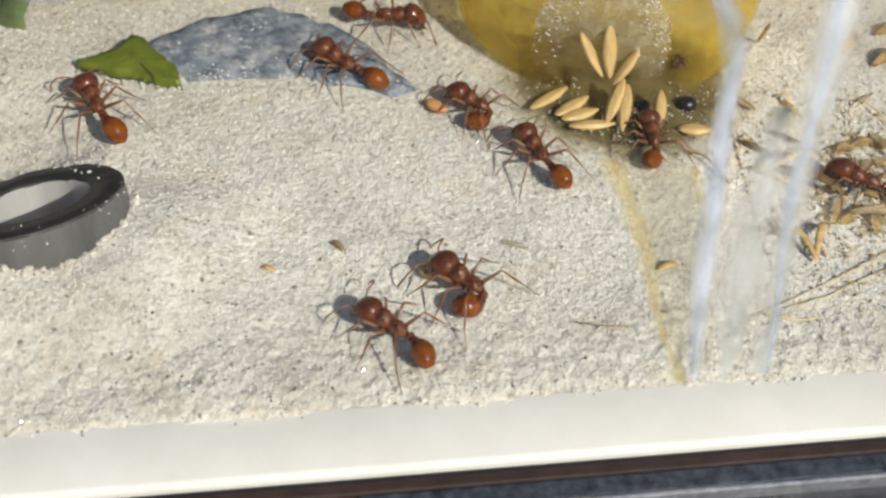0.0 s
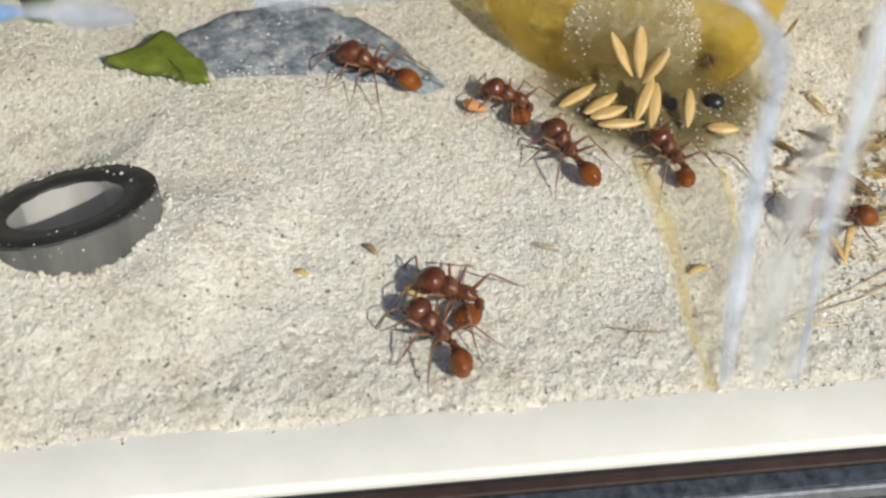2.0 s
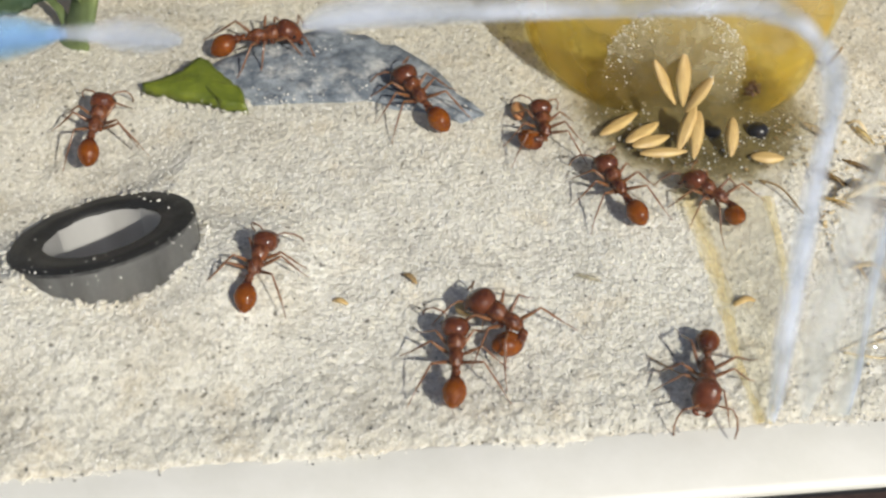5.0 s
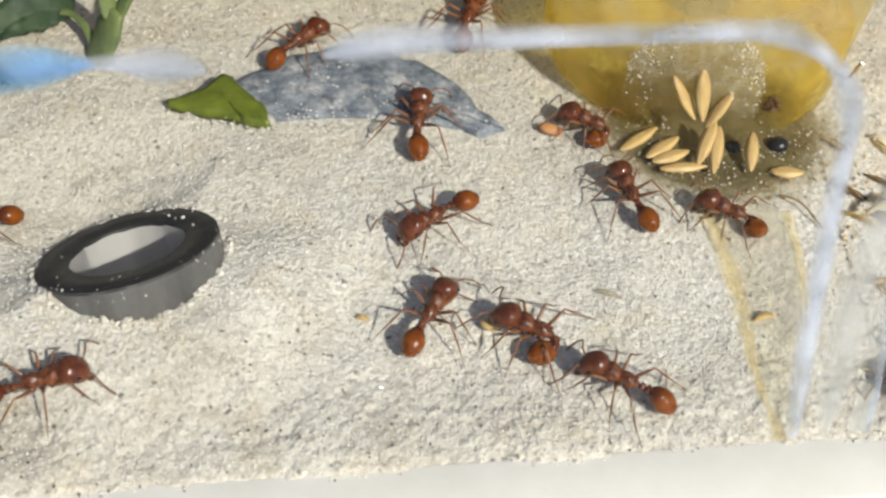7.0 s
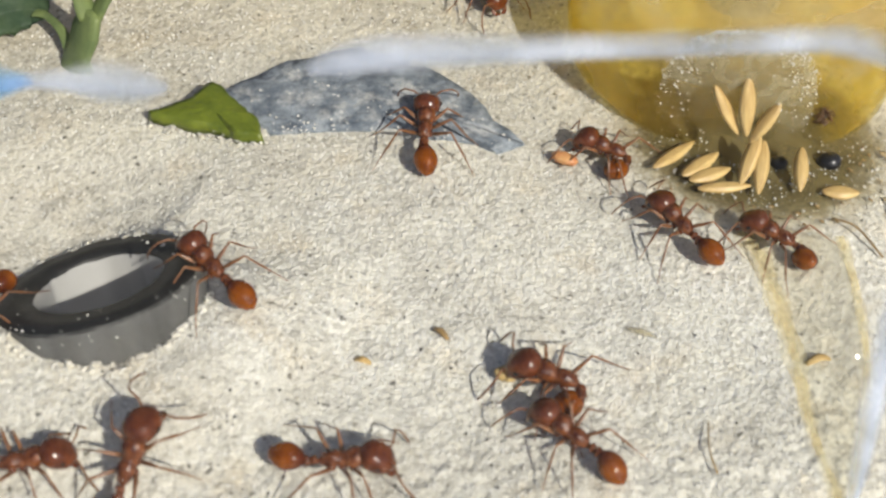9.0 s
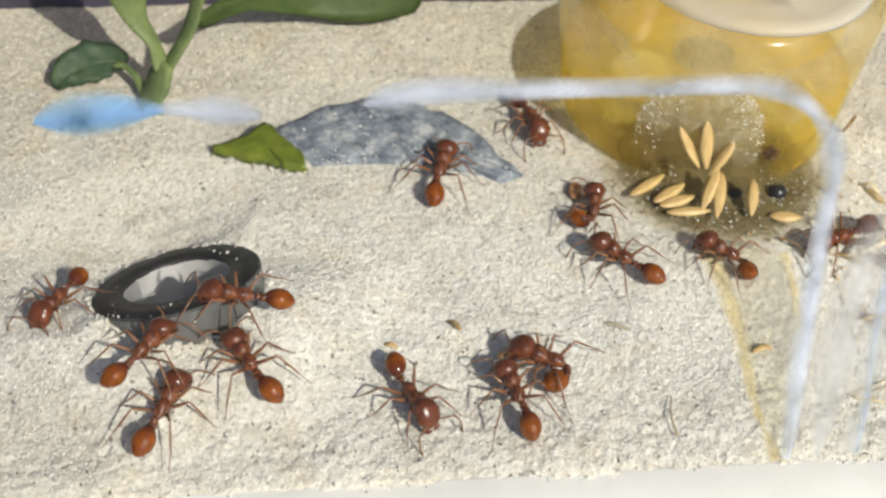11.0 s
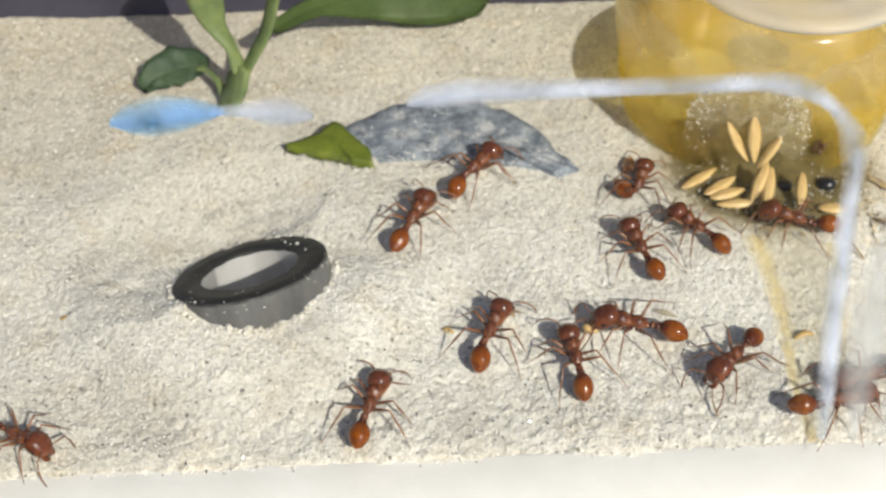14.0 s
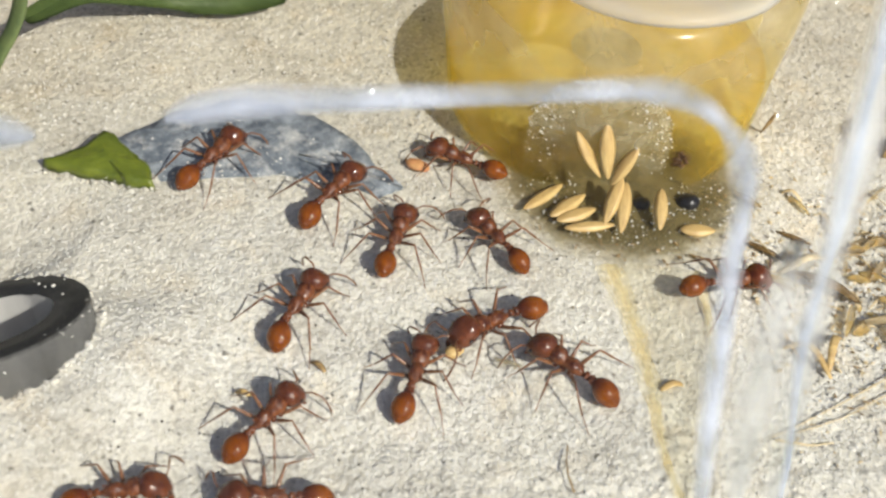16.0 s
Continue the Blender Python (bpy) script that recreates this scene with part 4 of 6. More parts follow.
for a, b in (
    ((0.0187, 0.0163, 0.0082), (0.0209, 0.0152, 0.0047)), ((0.0209, 0.0163, 0.0091), (0.0215, 0.0150, 0.0047)), ((0.0237, 0.0162, 0.0070), (0.0218, 0.0150, 0.0040)),
    ((0.0232, 0.0172, 0.0030), (0.0217, 0.0140, 0.0009)), ((0.0236, 0.0170, 0.0026), (0.0229, 0.0132, 0.0008)), ((0.0155, 0.0155, 0.0009), (0.0190, 0.0186, 0.0009)),
    ((0.0176, 0.0148, 0.0009), (0.0206, 0.0174, 0.0009)), ((0.0180, 0.0143, 0.0009), (0.0213, 0.0158, 0.0009)), ((0.0186, 0.0136, 0.0008), (0.0225, 0.0141, 0.0008)),
    ((0.0264, 0.0168, 0.0024), (0.0260, 0.0134, 0.0008)), ((0.0277, 0.0138, 0.0007), (0.0305, 0.0138, 0.0007)),
):
    ln = (Vector(a) - Vector(b)).length
    ob = tagged(part("grass_seed", seed_bm(ln * random.uniform(0.94, 1.04), random.uniform(0.00100, 0.00132), random.uniform(0.45, 0.65)), HUSK), "golden husked grass seed by the syrup cup", "seed", "seeds by the cup")
    lay(ob, a, b)
for x, y, r in ((0.0290, 0.0172, 0.0008), (0.0252, 0.0170, 0.0006)):
    bm = bmesh.new()
    blob(bm, (0, 0, 0), (r * 1.15, r, r * 0.85), lambda p: p * (1 + 0.1 * noise.noise(p * 2)), 14, 10)
    ob = tagged(part("black_seed", bm, SEED_BLACK), "small shiny black seed in the syrup", "seed")
    ob.location = (x, y, r * 0.7)
bm = bmesh.new()
for _ in range(34):
    bmesh.ops.create_icosphere(bm, subdivisions=1, radius=random.uniform(0.00012, 0.00034), matrix=Matrix.Translation((random.uniform(-0.0007, 0.0007), random.uniform(-0.0005, 0.0005), random.uniform(-0.0003, 0.0006))) @ Matrix.Rotation(random.uniform(0, 6), 4, (0.4, 0.5, 0.7)) @ Matrix.Diagonal((1.5, 0.9, 0.35, 1)))
jagged(bm, 0.00006)
ob = tagged(part("hull_clump", bm, HULL), "brown clump of seed hulls stuck on the cup", "chaff")
ob.location = (0.0275, 0.0172, 0.0048)
bm = bmesh.new()
for _ in range(70):
    t, s = random.uniform(3.3, 6.1), random.uniform(0.45, 0.98)
    x, y = 0.0240 + 0.0102 * s * math.cos(t), 0.0208 + 0.0112 * s * math.sin(t)
    bmesh.ops.create_icosphere(bm, subdivisions=1, radius=0.00006 + 0.00017 * random.random() ** 2, matrix=Matrix.Translation((x, y, ground_height(x, y) + 0.0003)) @ Matrix.Rotation(random.uniform(0, 6), 4, (0.3, 0.6, 0.7)) @ Matrix.Diagonal((1.5, 0.8, 0.5, 1)))
sp = bmesh.new()
for _ in range(380):
    t, s = random.uniform(3.2, 6.2), random.uniform(0.4, 1.0)
    x, y = 0.0240 + 0.0102 * s * math.cos(t), 0.0208 + 0.0112 * s * math.sin(t)
    bmesh.ops.create_icosphere(sp, subdivisions=1, radius=0.00004 + 0.00009 * random.random() ** 2, matrix=Matrix.Translation((x, y, ground_height(x, y) + 0.00038)))
tagged(part("wet_grains", sp, DROP, smooth=False), "glistening wet sand grains in the syrup", "sand grains", kind="stuff")
tagged(part("soaked_crumbs", bm, HUSK_BROWN), "brown soaked crumbs in the syrup", "crumbs", kind="stuff")


def sliver_bm(points, width, flat=0.35):
    bm = bmesh.new()
    g = grow(points, 4)
    n = len(g) - 1
    tube(bm, g, [max(0.00006, width * math.sin(math.pi * (0.08 + 0.84 * i / n)) ** 0.7) for i in range(n + 1)], 7, flat)
    return bm


def stalk(name, points, r0, r1, mat, label, category):
    bm = bmesh.new()
    g = grow(points, 4)
    if name == "straw_stem":
        for q in g:
            q.z = ground_height(q.x, q.y) + 0.00012 + 0.25 * q.z
    n = len(g) - 1
    tube(bm, g, [r0 + (r1 - r0) * i / n for i in range(n + 1)], 6)
    return tagged(part(name, bm, mat), label, category)


stalk("straw_stem", [(0.0305, -0.0058, 0.0003), (0.0350, -0.0034, 0.0006), (0.0405, -0.0004, 0.0010), (0.0460, 0.0030, 0.0010)], 0.00004, 0.00007, HUSK_PALE, "thin dry straw stem lying on sand", "straw")
stalk("straw_stem", [(0.0308, -0.0059, 0.0003), (0.0330, -0.0062, 0.0004), (0.0349, -0.0060, 0.0003)], 0.00010, 0.00006, HUSK_PALE, "short thin dry straw", "straw")
stalk("straw_stem", [(0.0325, -0.0052, 0.0004), (0.0360, -0.0040, 0.0006), (0.0400, -0.0019, 0.0008), (0.0470, 0.0012, 0.0008)], 0.00004, 0.00006, HUSK_PALE, "thin dry straw stem lying on sand", "straw")
TWIG = stalk("twig", [(-0.0019, 0.0, 0.0002), (0.0002, -0.0003, 0.0004), (0.0019, 0.0, 0.0002)], 0.00004, 0.00007, HUSK_BROWN, "thin brown twig on the sand", "twig")
stalk("twig", [(0.0280, 0.0113, 0.0005), (0.0295, 0.0103, 0.0007), (0.0309, 0.0078, 0.0003)], 0.00008, 0.00008, HUSK_BROWN, "thin dark twig by the puddle", "twig")
for pts, w, mat, label in (
    ([(0.0332, 0.0022, 0.0003), (0.0350, 0.0019, 0.0010), (0.0361, -0.0006, 0.0003)], 0.00030, HUSK, "curled golden husk on sand"),
    ([(0.0361, 0.0000, 0.0003), (0.0368, 0.0022, 0.0012), (0.0378, 0.0032, 0.0004)], 0.00034, HUSK, "curled golden-brown husk on sand"),
    ([(0.0352, 0.0098, 0.0005), (0.0374, 0.0090, 0.0022), (0.0400, 0.0062, 0.0008)], 0.00042, HUSK_BROWN, "broad dark brown husk in the chaff"),
    ([(0.0343, 0.0088, 0.0012), (0.0365, 0.0098, 0.0020), (0.0384, 0.0104, 0.0012)], 0.00035, HUSK_PALE, "pale straw splinter on the chaff"),
    ([(0.0395, 0.0046, 0.0005), (0.0415, 0.0050, 0.0010), (0.0450, 0.0045, 0.0006)], 0.00045, HUSK_PALE, "pale straw splinter on the chaff"),
    ([(0.0446, 0.0250, 0.0004), (0.0456, 0.0268, 0.0010), (0.0466, 0.0287, 0.0006)], 0.00042, FLAKE, "golden-brown husk at the back"),
    ([(0.0470, 0.0236, 0.0003), (0.0484, 0.0249, 0.0010), (0.0502, 0.0262, 0.0005)], 0.00055, HUSK, "brown husk at the back"),
    ([(0.0486, 0.0284, 0.0003), (0.0505, 0.0293, 0.0010), (0.0528, 0.0298, 0.0005)], 0.00060, FLAKE, "golden husk at the back"),
    ([(0.0512, 0.0400, 0.0004), (0.0525, 0.0380, 0.0010), (0.0560, 0.0375, 0.0006)], 0.00028, HUSK, "golden husk at the back"),
    ([(0.0372, 0.0268, 0.0000), (0.0374, 0.0262, 0.0016), (0.0375, 0.0258, 0.0030)], 0.00028, HUSK_BROWN, "thin brown seed tip standing in sand"),
    ([(0.0236, -0.0018, 0.0003), (0.0245, -0.0014, 0.0006), (0.0253, -0.0013, 0.0003)], 0.00030, HUSK, "yellow seed chip on sand"),
    ([(0.0122, 0.0010, 0.0001), (0.0131, 0.0006, 0.0003), (0.0142, 0.0003, 0.0001)], 0.00026, FILM_EDGE, "pale chaff scale on sand"),
    ([(-0.0005, 0.0004, 0.0002), (0.0000, 0.0001, 0.0004), (0.0005, -0.0005, 0.0002)], 0.00024, HUSK_BROWN, "small brown crumb on sand"),
    ([(-0.0055, -0.0022, 0.0001), (-0.0050, -0.0024, 0.0004), (-0.0044, -0.0025, 0.0001)], 0.00026, HUSK, "yellow crumb on sand"),
    ([(-0.0377, -0.0030, 0.0001), (-0.0372, -0.0031, 0.0004), (-0.0366, -0.0030, 0.0001)], 0.00045, HUSK, "yellow crumb on sand"),
    ([(0.0370, 0.0188, 0.0003), (0.0378, 0.0186, 0.0008), (0.0385, 0.0178, 0.0003)], 0.00020, HUSK_PALE, "pale cream crumb on sand"),
):
    if w > 0.0004:
        bm = bmesh.new()
        leaf_blade(bm, pts[0], pts[-1], w, (0.15, -0.45, 1), 0.3, 9, 0.00008)
    else:
        bm = sliver_bm(pts, w)
    tagged(part("husk", bm, mat), label, "husk")

# the heap of chaff: curled flat husks, splinters and crumbs
for k in range(95):
    cx, cy = random.gauss(0.0440, 0.0062), random.gauss(0.0105, 0.0056)
    cx = max(0.0340, cx)
    a, ln = random.uniform(0, 6.28), 0.0009 + 0.0028 * random.random() ** 1.6
    d = Vector((math.cos(a), math.sin(a), random.uniform(-0.12, 0.12))) * ln / 2
    c = Vector((cx, cy, ground_height(cx, cy) + random.uniform(0.00005, 0.00035)))
    bm = bmesh.new()
    if k % 2:
        leaf_blade(bm, c - d, c + d, random.uniform(0.00012, 0.00034), (random.uniform(-0.5, 0.5), random.uniform(-0.7, 0.2), 1), random.uniform(-0.05, 0.2), 7, 0.00006)
    else:
        tube(bm, [c - d, c + Vector((0, 0, 0.0002)), c + d], [0.00005, random.uniform(0.00006, 0.00014), 0.00004], 5, 0.5)
    tagged(part("chaff_husk", bm, random.choice((HUSK, FLAKE, FLAKE, FLAKE, FLAKE, FLAKE, HUSK_PALE, HUSK_PALE, HUSK_PALE, HUSK_BROWN))), "dry seed husk in a loose heap of chaff", "husk", "chaff heap")
for k in range(16):
    cx, cy = random.uniform(0.0372, 0.0475), random.uniform(0.0035, 0.0150)
    a, ln = random.uniform(-2.2, 1.2), random.uniform(0.0016, 0.0036)
    d = Vector((math.cos(a), math.sin(a), random.uniform(-0.08, 0.08))) * ln / 2
    c = Vector((cx, cy, ground_height(cx, cy) + random.uniform(0.00015, 0.0005)))
    bm = bmesh.new()
    leaf_blade(bm, c - d, c + d, random.uniform(0.00026, 0.00048), (random.uniform(-0.3, 0.3), random.uniform(-0.6, -0.1), 1), random.uniform(0.0, 0.25), 8, 0.00005)
    tagged(part("chaff_husk", bm, FLAKE), "broad golden translucent husk flake in the chaff", "husk", "chaff heap")
for name, mat, count, label in (("chaff", HUSK_PALE, 640, "loose pale chaff crumbs on sand"), ("brown_crumbs", HUSK_BROWN, 260, "loose brown crumbs among the chaff"), ("pale_crumbs", GRAIN, 900, "coarse pale sand grains among the chaff")):
    bm = bmesh.new()
    for _ in range(count):
        cx, cy = max(0.0325, random.gauss(0.0425, 0.0055)), random.gauss(0.0095, 0.0055)
        if random.random() < 0.35:
            cx, cy = max(0.0325, random.gauss(0.041, 0.007)), random.gauss(0.005, 0.007)
        if cy < FRONT + 0.10 * cx + 0.003:
            continue
        a, ln = random.uniform(0, 6.28), random.uniform(0.0002, 0.0008)
        d = Vector((math.cos(a), math.sin(a), random.uniform(-0.15, 0.15))) * ln / 2
        c = Vector((cx, cy, ground_height(cx, cy) + random.uniform(0.0000, 0.0003)))
        if name == "pale_crumbs" or random.random() < 0.5:
            bmesh.ops.create_icosphere(bm, subdivisions=1, radius=0.00006 + 0.00016 * random.random() ** 2, matrix=Matrix.Translation(c) @ Matrix.Rotation(a, 4, (0.3, 0.5, 0.8)) @ Matrix.Diagonal((1.3, 0.9, 0.6, 1)))
        else:
            tube(bm, [c - d, c, c + d], [0.00003, random.uniform(0.00004, 0.00011), 0.00003], 5, 0.5)
    tagged(part(name, bm, mat, smooth=False), label, "chaff", kind="stuff")

# dry transparent leaf sheath with two thick edges
sheath = empty("leaf_sheath")
tagged(sheath, "dry translucent yellowish leaf sheath lying on sand", "dry leaf")
left_edge = grow([(0.0216, 0.0105, 0.0006), (0.0226, 0.0050, 0.0006), (0.0230, -0.0015, 0.0005), (0.0230, -0.0070, 0.0004), (0.0238, -0.0118, 0.0003)], 5)
for p in left_edge:
    p.z = ground_height(p.x, p.y) + 0.00012
right_edge = grow([(0.0284, 0.0098, 0.0006), (0.0284, 0.0045, 0.0007), (0.0277, -0.0015, 0.0006), (0.0262, -0.0070, 0.0005), (0.0244, -0.0119, 0.0003)], 5)
for p in right_edge:
    p.z = ground_height(p.x, p.y) + 0.00012
bm = bmesh.new()
rows = []
for a, b in zip(left_edge, right_edge):
    rows.append([bm.verts.new(a.lerp(b, s) + Vector((0, 0, 0.00035 * math.sin(math.pi * s)))) for s in (0, 0.25, 0.5, 0.75, 1)])
for a, b in zip(rows, rows[1:]):
    for k in range(4):
        bm.faces.new((a[k], a[k + 1], b[k + 1], b[k]))
part("film", bm, FILM, sheath, "clear dry film")
for e, w in ((left_edge, 0.00084), (right_edge, 0.00042)):
    bm = bmesh.new()
    for k, f in enumerate((1.35, 0.9, 0.5)):
        last = None
        for i, p in enumerate(e):
            d = (e[min(len(e) - 1, i + 1)] - e[max(0, i - 1)]).normalized()
            sd = Vector((d.y, -d.x, 0)) * w * f * (0.8 + 0.5 * noise.noise(Vector((i * 0.45, w * 9000, k * 0.7)))) * (0.35 + 0.65 * (1 - i / len(e)))
            now = []
            for q in (p - sd, p, p + sd):
                now.append(bm.verts.new((q.x, q.y, ground_height(q.x, q.y) + 0.00016 + 0.00005 * k)))
            if last:
                bm.faces.new((last[0], last[1], now[1], now[0]))
                bm.faces.new((last[1], last[2], now[2], now[1]))
            last = now
    part("thick_edge", bm, FILM_EDGE, sheath, "yellowish thick edge").visible_shadow = False


# ---- ants ----
def build_ant():
    """A red harvester ant, 7.7 mm long, its head towards +x, standing on z = 0."""
    ant = empty("ant")
    tagged(ant, "red-brown harvester ant with glossy amber abdomen on sand", "ant", "ants")

    def head_shape(p):
        w = 1.0 - 0.22 * max(0, p.x) ** 2
        back = 1.0 - 0.10 * max(0, -p.x) * abs(p.y)
        return Vector((math.copysign(abs(p.x) ** 0.82, p.x) * back, math.copysign(abs(p.y) ** 0.76, p.y) * w, p.z * (0.95 - 0.15 * p.x)))

    bm = bmesh.new()
    blob(bm, (0, 0, 0), (1.20 * MM, 1.00 * MM, 0.84 * MM), head_shape, 24, 17)
    head = part("head", bm, CHITIN_HEAD, ant, "dark red ridged head")
    head.location = (2.42 * MM, 0, 1.62 * MM)
    head.rotation_euler = (0, radians(36), 0)
    for s in (-1, 1):
        bm = bmesh.new()
        tube(bm, grow([(0.80 * MM, 0.45 * s * MM, -0.18 * MM), (1.20 * MM, 0.52 * s * MM, -0.28 * MM), (1.42 * MM, 0.25 * s * MM, -0.33 * MM), (1.40 * MM, 0.02 * s * MM, -0.34 * MM)], 4), [0.20 * MM] * 4 + [0.19 * MM] * 4 + [0.12 * MM, 0.10 * MM, 0.07 * MM, 0.05 * MM, 0.03 * MM], 8, 0.7)
        part("mandible", bm, CHITIN_HEAD, head)
        bm = bmesh.new()
        blob(bm, (0.05 * MM, 0.97 * s * MM, 0.16 * MM), (0.17 * MM, 0.10 * MM, 0.15 * MM), None, 10, 7)
        part("eye", bm, BLACK_EYE, head, "black eye")
        bm = bmesh.new()
        pts = [(0.62 * MM, 0.32 * s * MM, 0.30 * MM), (0.80 * MM, 0.95 * s * MM, 0.75 * MM), (0.95 * MM, 1.65 * s * MM, 0.85 * MM), (1.55 * MM, 2.00 * s * MM, 0.55 * MM), (2.25 * MM, 2.10 * s * MM, 0.15 * MM), (2.85 * MM, 2.00 * s * MM, -0.25 * MM)]
        tube(bm, pts, [0.060 * MM, 0.065 * MM, 0.072 * MM, 0.062 * MM, 0.078 * MM, 0.055 * MM], 6)
        part("antenna", bm, LIMB, head)

    bm = bmesh.new()

    # one body: collar, broad shoulders, shallow saddle, sloping back end
    side = ((1.70, 0.20, 0.20, 0.10), (1.54, 0.36, 0.34, 0.12), (1.32, 0.54, 0.48, 0.17), (1.04, 0.67, 0.58, 0.22), (0.72, 0.68, 0.60, 0.22), (0.44, 0.60, 0.56, 0.16), (0.24, 0.50, 0.47, 0.06), (0.10, 0.46, 0.43, 0.02), (-0.06, 0.49, 0.47, 0.05), (-0.34, 0.54, 0.53, 0.08), (-0.64, 0.51, 0.51, 0.06), (-0.92, 0.43, 0.42, -0.02), (-1.14, 0.31, 0.31, -0.10), (-1.30, 0.17, 0.17, -0.17))
    rows = []
    for x, ry, rz, zc in side:
        row = []
        for q in range(18):
            a = 2 * math.pi * q / 18
            y, z = ry * math.cos(a), zc + rz * math.sin(a) * (1.0 if math.sin(a) > 0 else 0.95)
            k = 1 + 0.10 * noise.noise(Vector((x * 3.1, y * 4.0, z * 4.0)))
            row.append(bm.verts.new((x * MM, y * k * MM, z * k * MM)))
        rows.append(row)
    for a, b in zip(rows, rows[1:]):
        for q in range(18):
            bm.faces.new((a[q], a[(q + 1) % 18], b[(q + 1) % 18], b[q]))
    bm.faces.new(rows[0])
    bm.faces.new(rows[-1][::-1])
    for at, size in (((-1.00, 0.20, 0.34), (0.24, 0.05, 0.07)), ((-1.00, -0.20, 0.34), (0.24, 0.05, 0.07)), ((0.75, 0.40, -0.36), (0.28, 0.20, 0.26)), ((0.75, -0.40, -0.36), (0.28, 0.20, 0.26)), ((0.12, 0.36, -0.36), (0.26, 0.20, 0.24)), ((0.12, -0.36, -0.36), (0.26, 0.20, 0.24)), ((-0.52, 0.38, -0.34), (0.28, 0.20, 0.24)), ((-0.52, -0.38, -0.34), (0.28, 0.20, 0.24))):
        blob(bm, [v * MM for v in at], [v * MM for v in size], None, 10, 7)
    th = part("thorax", bm, CHITIN, ant, "red ridged thorax")
    th.location = (0.30 * MM, 0, 1.52 * MM)
    bm = bmesh.new()
    tube(bm, grow([(0.45 * MM, 0, -0.12 * MM), (0.15 * MM, 0, 0.02 * MM), (0.02 * MM, 0, 0.10 * MM), (-0.20 * MM, 0, -0.02 * MM), (-0.45 * MM, 0, 0.06 * MM), (-0.75 * MM, 0, 0.0)], 4),
         [0.14 * MM] * 3 + [0.19 * MM] * 2 + [0.30 * MM, 0.34 * MM, 0.30 * MM, 0.23 * MM] + [0.18 * MM] * 3 + [0.27 * MM, 0.35 * MM, 0.38 * MM, 0.35 * MM] + [0.26 * MM] * 5, 12)
    w = part("waist", bm, CHITIN, ant)
    w.location = (-1.38 * MM, 0, 1.38 * MM)
    bm = bmesh.new()

    def gaster_shape(p):
        return Vector((p.x, p.y * (1 - 0.30 * max(0, -p.x) ** 2 - 0.08 * max(0, p.x)), p.z * (1 - 0.26 * max(0, -p.x) ** 2 - 0.08 * max(0, p.x))))

    blob(bm, (0, 0, 0), (1.18 * MM, 0.86 * MM, 0.83 * MM), gaster_shape, 26, 19)
    g = part("gaster", bm, GASTER, ant, "glossy amber abdomen")
    g.location = (-2.92 * MM, 0, 1.38 * MM)
    g.rotation_euler = (0, radians(-8), 0)
    bm = bmesh.new()
    for x, r in ((0.36, 0.93), (-0.48, 0.913), (-0.84, 0.70)):
        ring_ = []
        for e, rr in ((0.03, 1.004), (-0.05, 1.012), (-0.09, 0.985)):
            ring_.append([bm.verts.new(((x + e) * MM, 0.86 * MM * r * rr * math.cos(2 * math.pi * q / 24) * (1 - 0.30 * max(0, -(x + e) / 1.18) ** 2), 0.83 * MM * r * rr * math.sin(2 * math.pi * q / 24) * (1 - 0.26 * max(0, -(x + e) / 1.18) ** 2))) for q in range(24)])
        for a, b in zip(ring_, ring_[1:]):
            for q in range(24):
                bm.faces.new((a[q], a[(q + 1) % 24], b[(q + 1) % 24], b[q]))
    part("segment_seam", bm, GASTER, g)
    # legs: hip, knee, ankle, toe in the ant's space
    for s in (-1, 1):
        for hip, knee, ankle, toe in (
            ((1.05, 0.40, 1.15), (1.75, 1.45, 1.95), (2.45, 2.35, 0.75), (2.95, 2.85, 0.06)),
            ((0.45, 0.45, 1.10), (0.35, 1.80, 2.05), (0.10, 2.95, 0.70), (-0.15, 3.75, 0.05)),
            ((-0.20, 0.42, 1.10), (-1.15, 1.75, 2.15), (-2.35, 2.75, 0.80), (-3.30, 3.35, 0.05)),
        ):
            h = Vector(hip)
            pts = [(Vector(q) - h) * MM for q in (hip, knee, ankle, toe)]
            for q in pts:
                q.y *= s
            bm = bmesh.new()
            tube(bm, [pts[0], pts[0].lerp(pts[1], 0.35), pts[0].lerp(pts[1], 0.8), pts[0].lerp(pts[1], 1.02)], [c * MM for c in (0.14, 0.15, 0.10, 0.062)], 7)
            leg = part("leg", bm, LIMB, ant)
            bm = bmesh.new()
            tube(bm, [pts[1].lerp(pts[2], -0.03), pts[1].lerp(pts[2], 0.12), pts[1].lerp(pts[2], 0.55), pts[1].lerp(pts[2], 1.02)], [c * MM for c in (0.050, 0.070, 0.086, 0.055)], 7)
            part("shin", bm, LIMB, leg)
            bm = bmesh.new()
            ends = [pts[2].lerp(pts[3], f) for f in (-0.03, 0.18, 0.22, 0.5, 0.54, 0.8, 1.0)]
            tube(bm, ends, [c * MM for c in (0.040, 0.046, 0.034, 0.040, 0.030, 0.034, 0.022)], 6)
            part("foot", bm, LIMB, leg)
            leg.location = (h.x * MM, h.y * s * MM, h.z * MM)
    return ant


ANTS = {}
first_ant = build_ant()
SIZES = {"S": 1.06, "P": 1.08, "U": 0.95, "M": 0.95, "B": 1.08, "T1": 0.95, "F": 1.04, "I": 1.03, "K": 1.04, "Y": 0.98}
ANT_LABELS = {
    "B": "red harvester ant curled up, gripping a husk",
    "U": "red-brown ant feeding at the syrup puddle",
    "T1": "purplish-red ant carrying an orange husk by the cup",
}


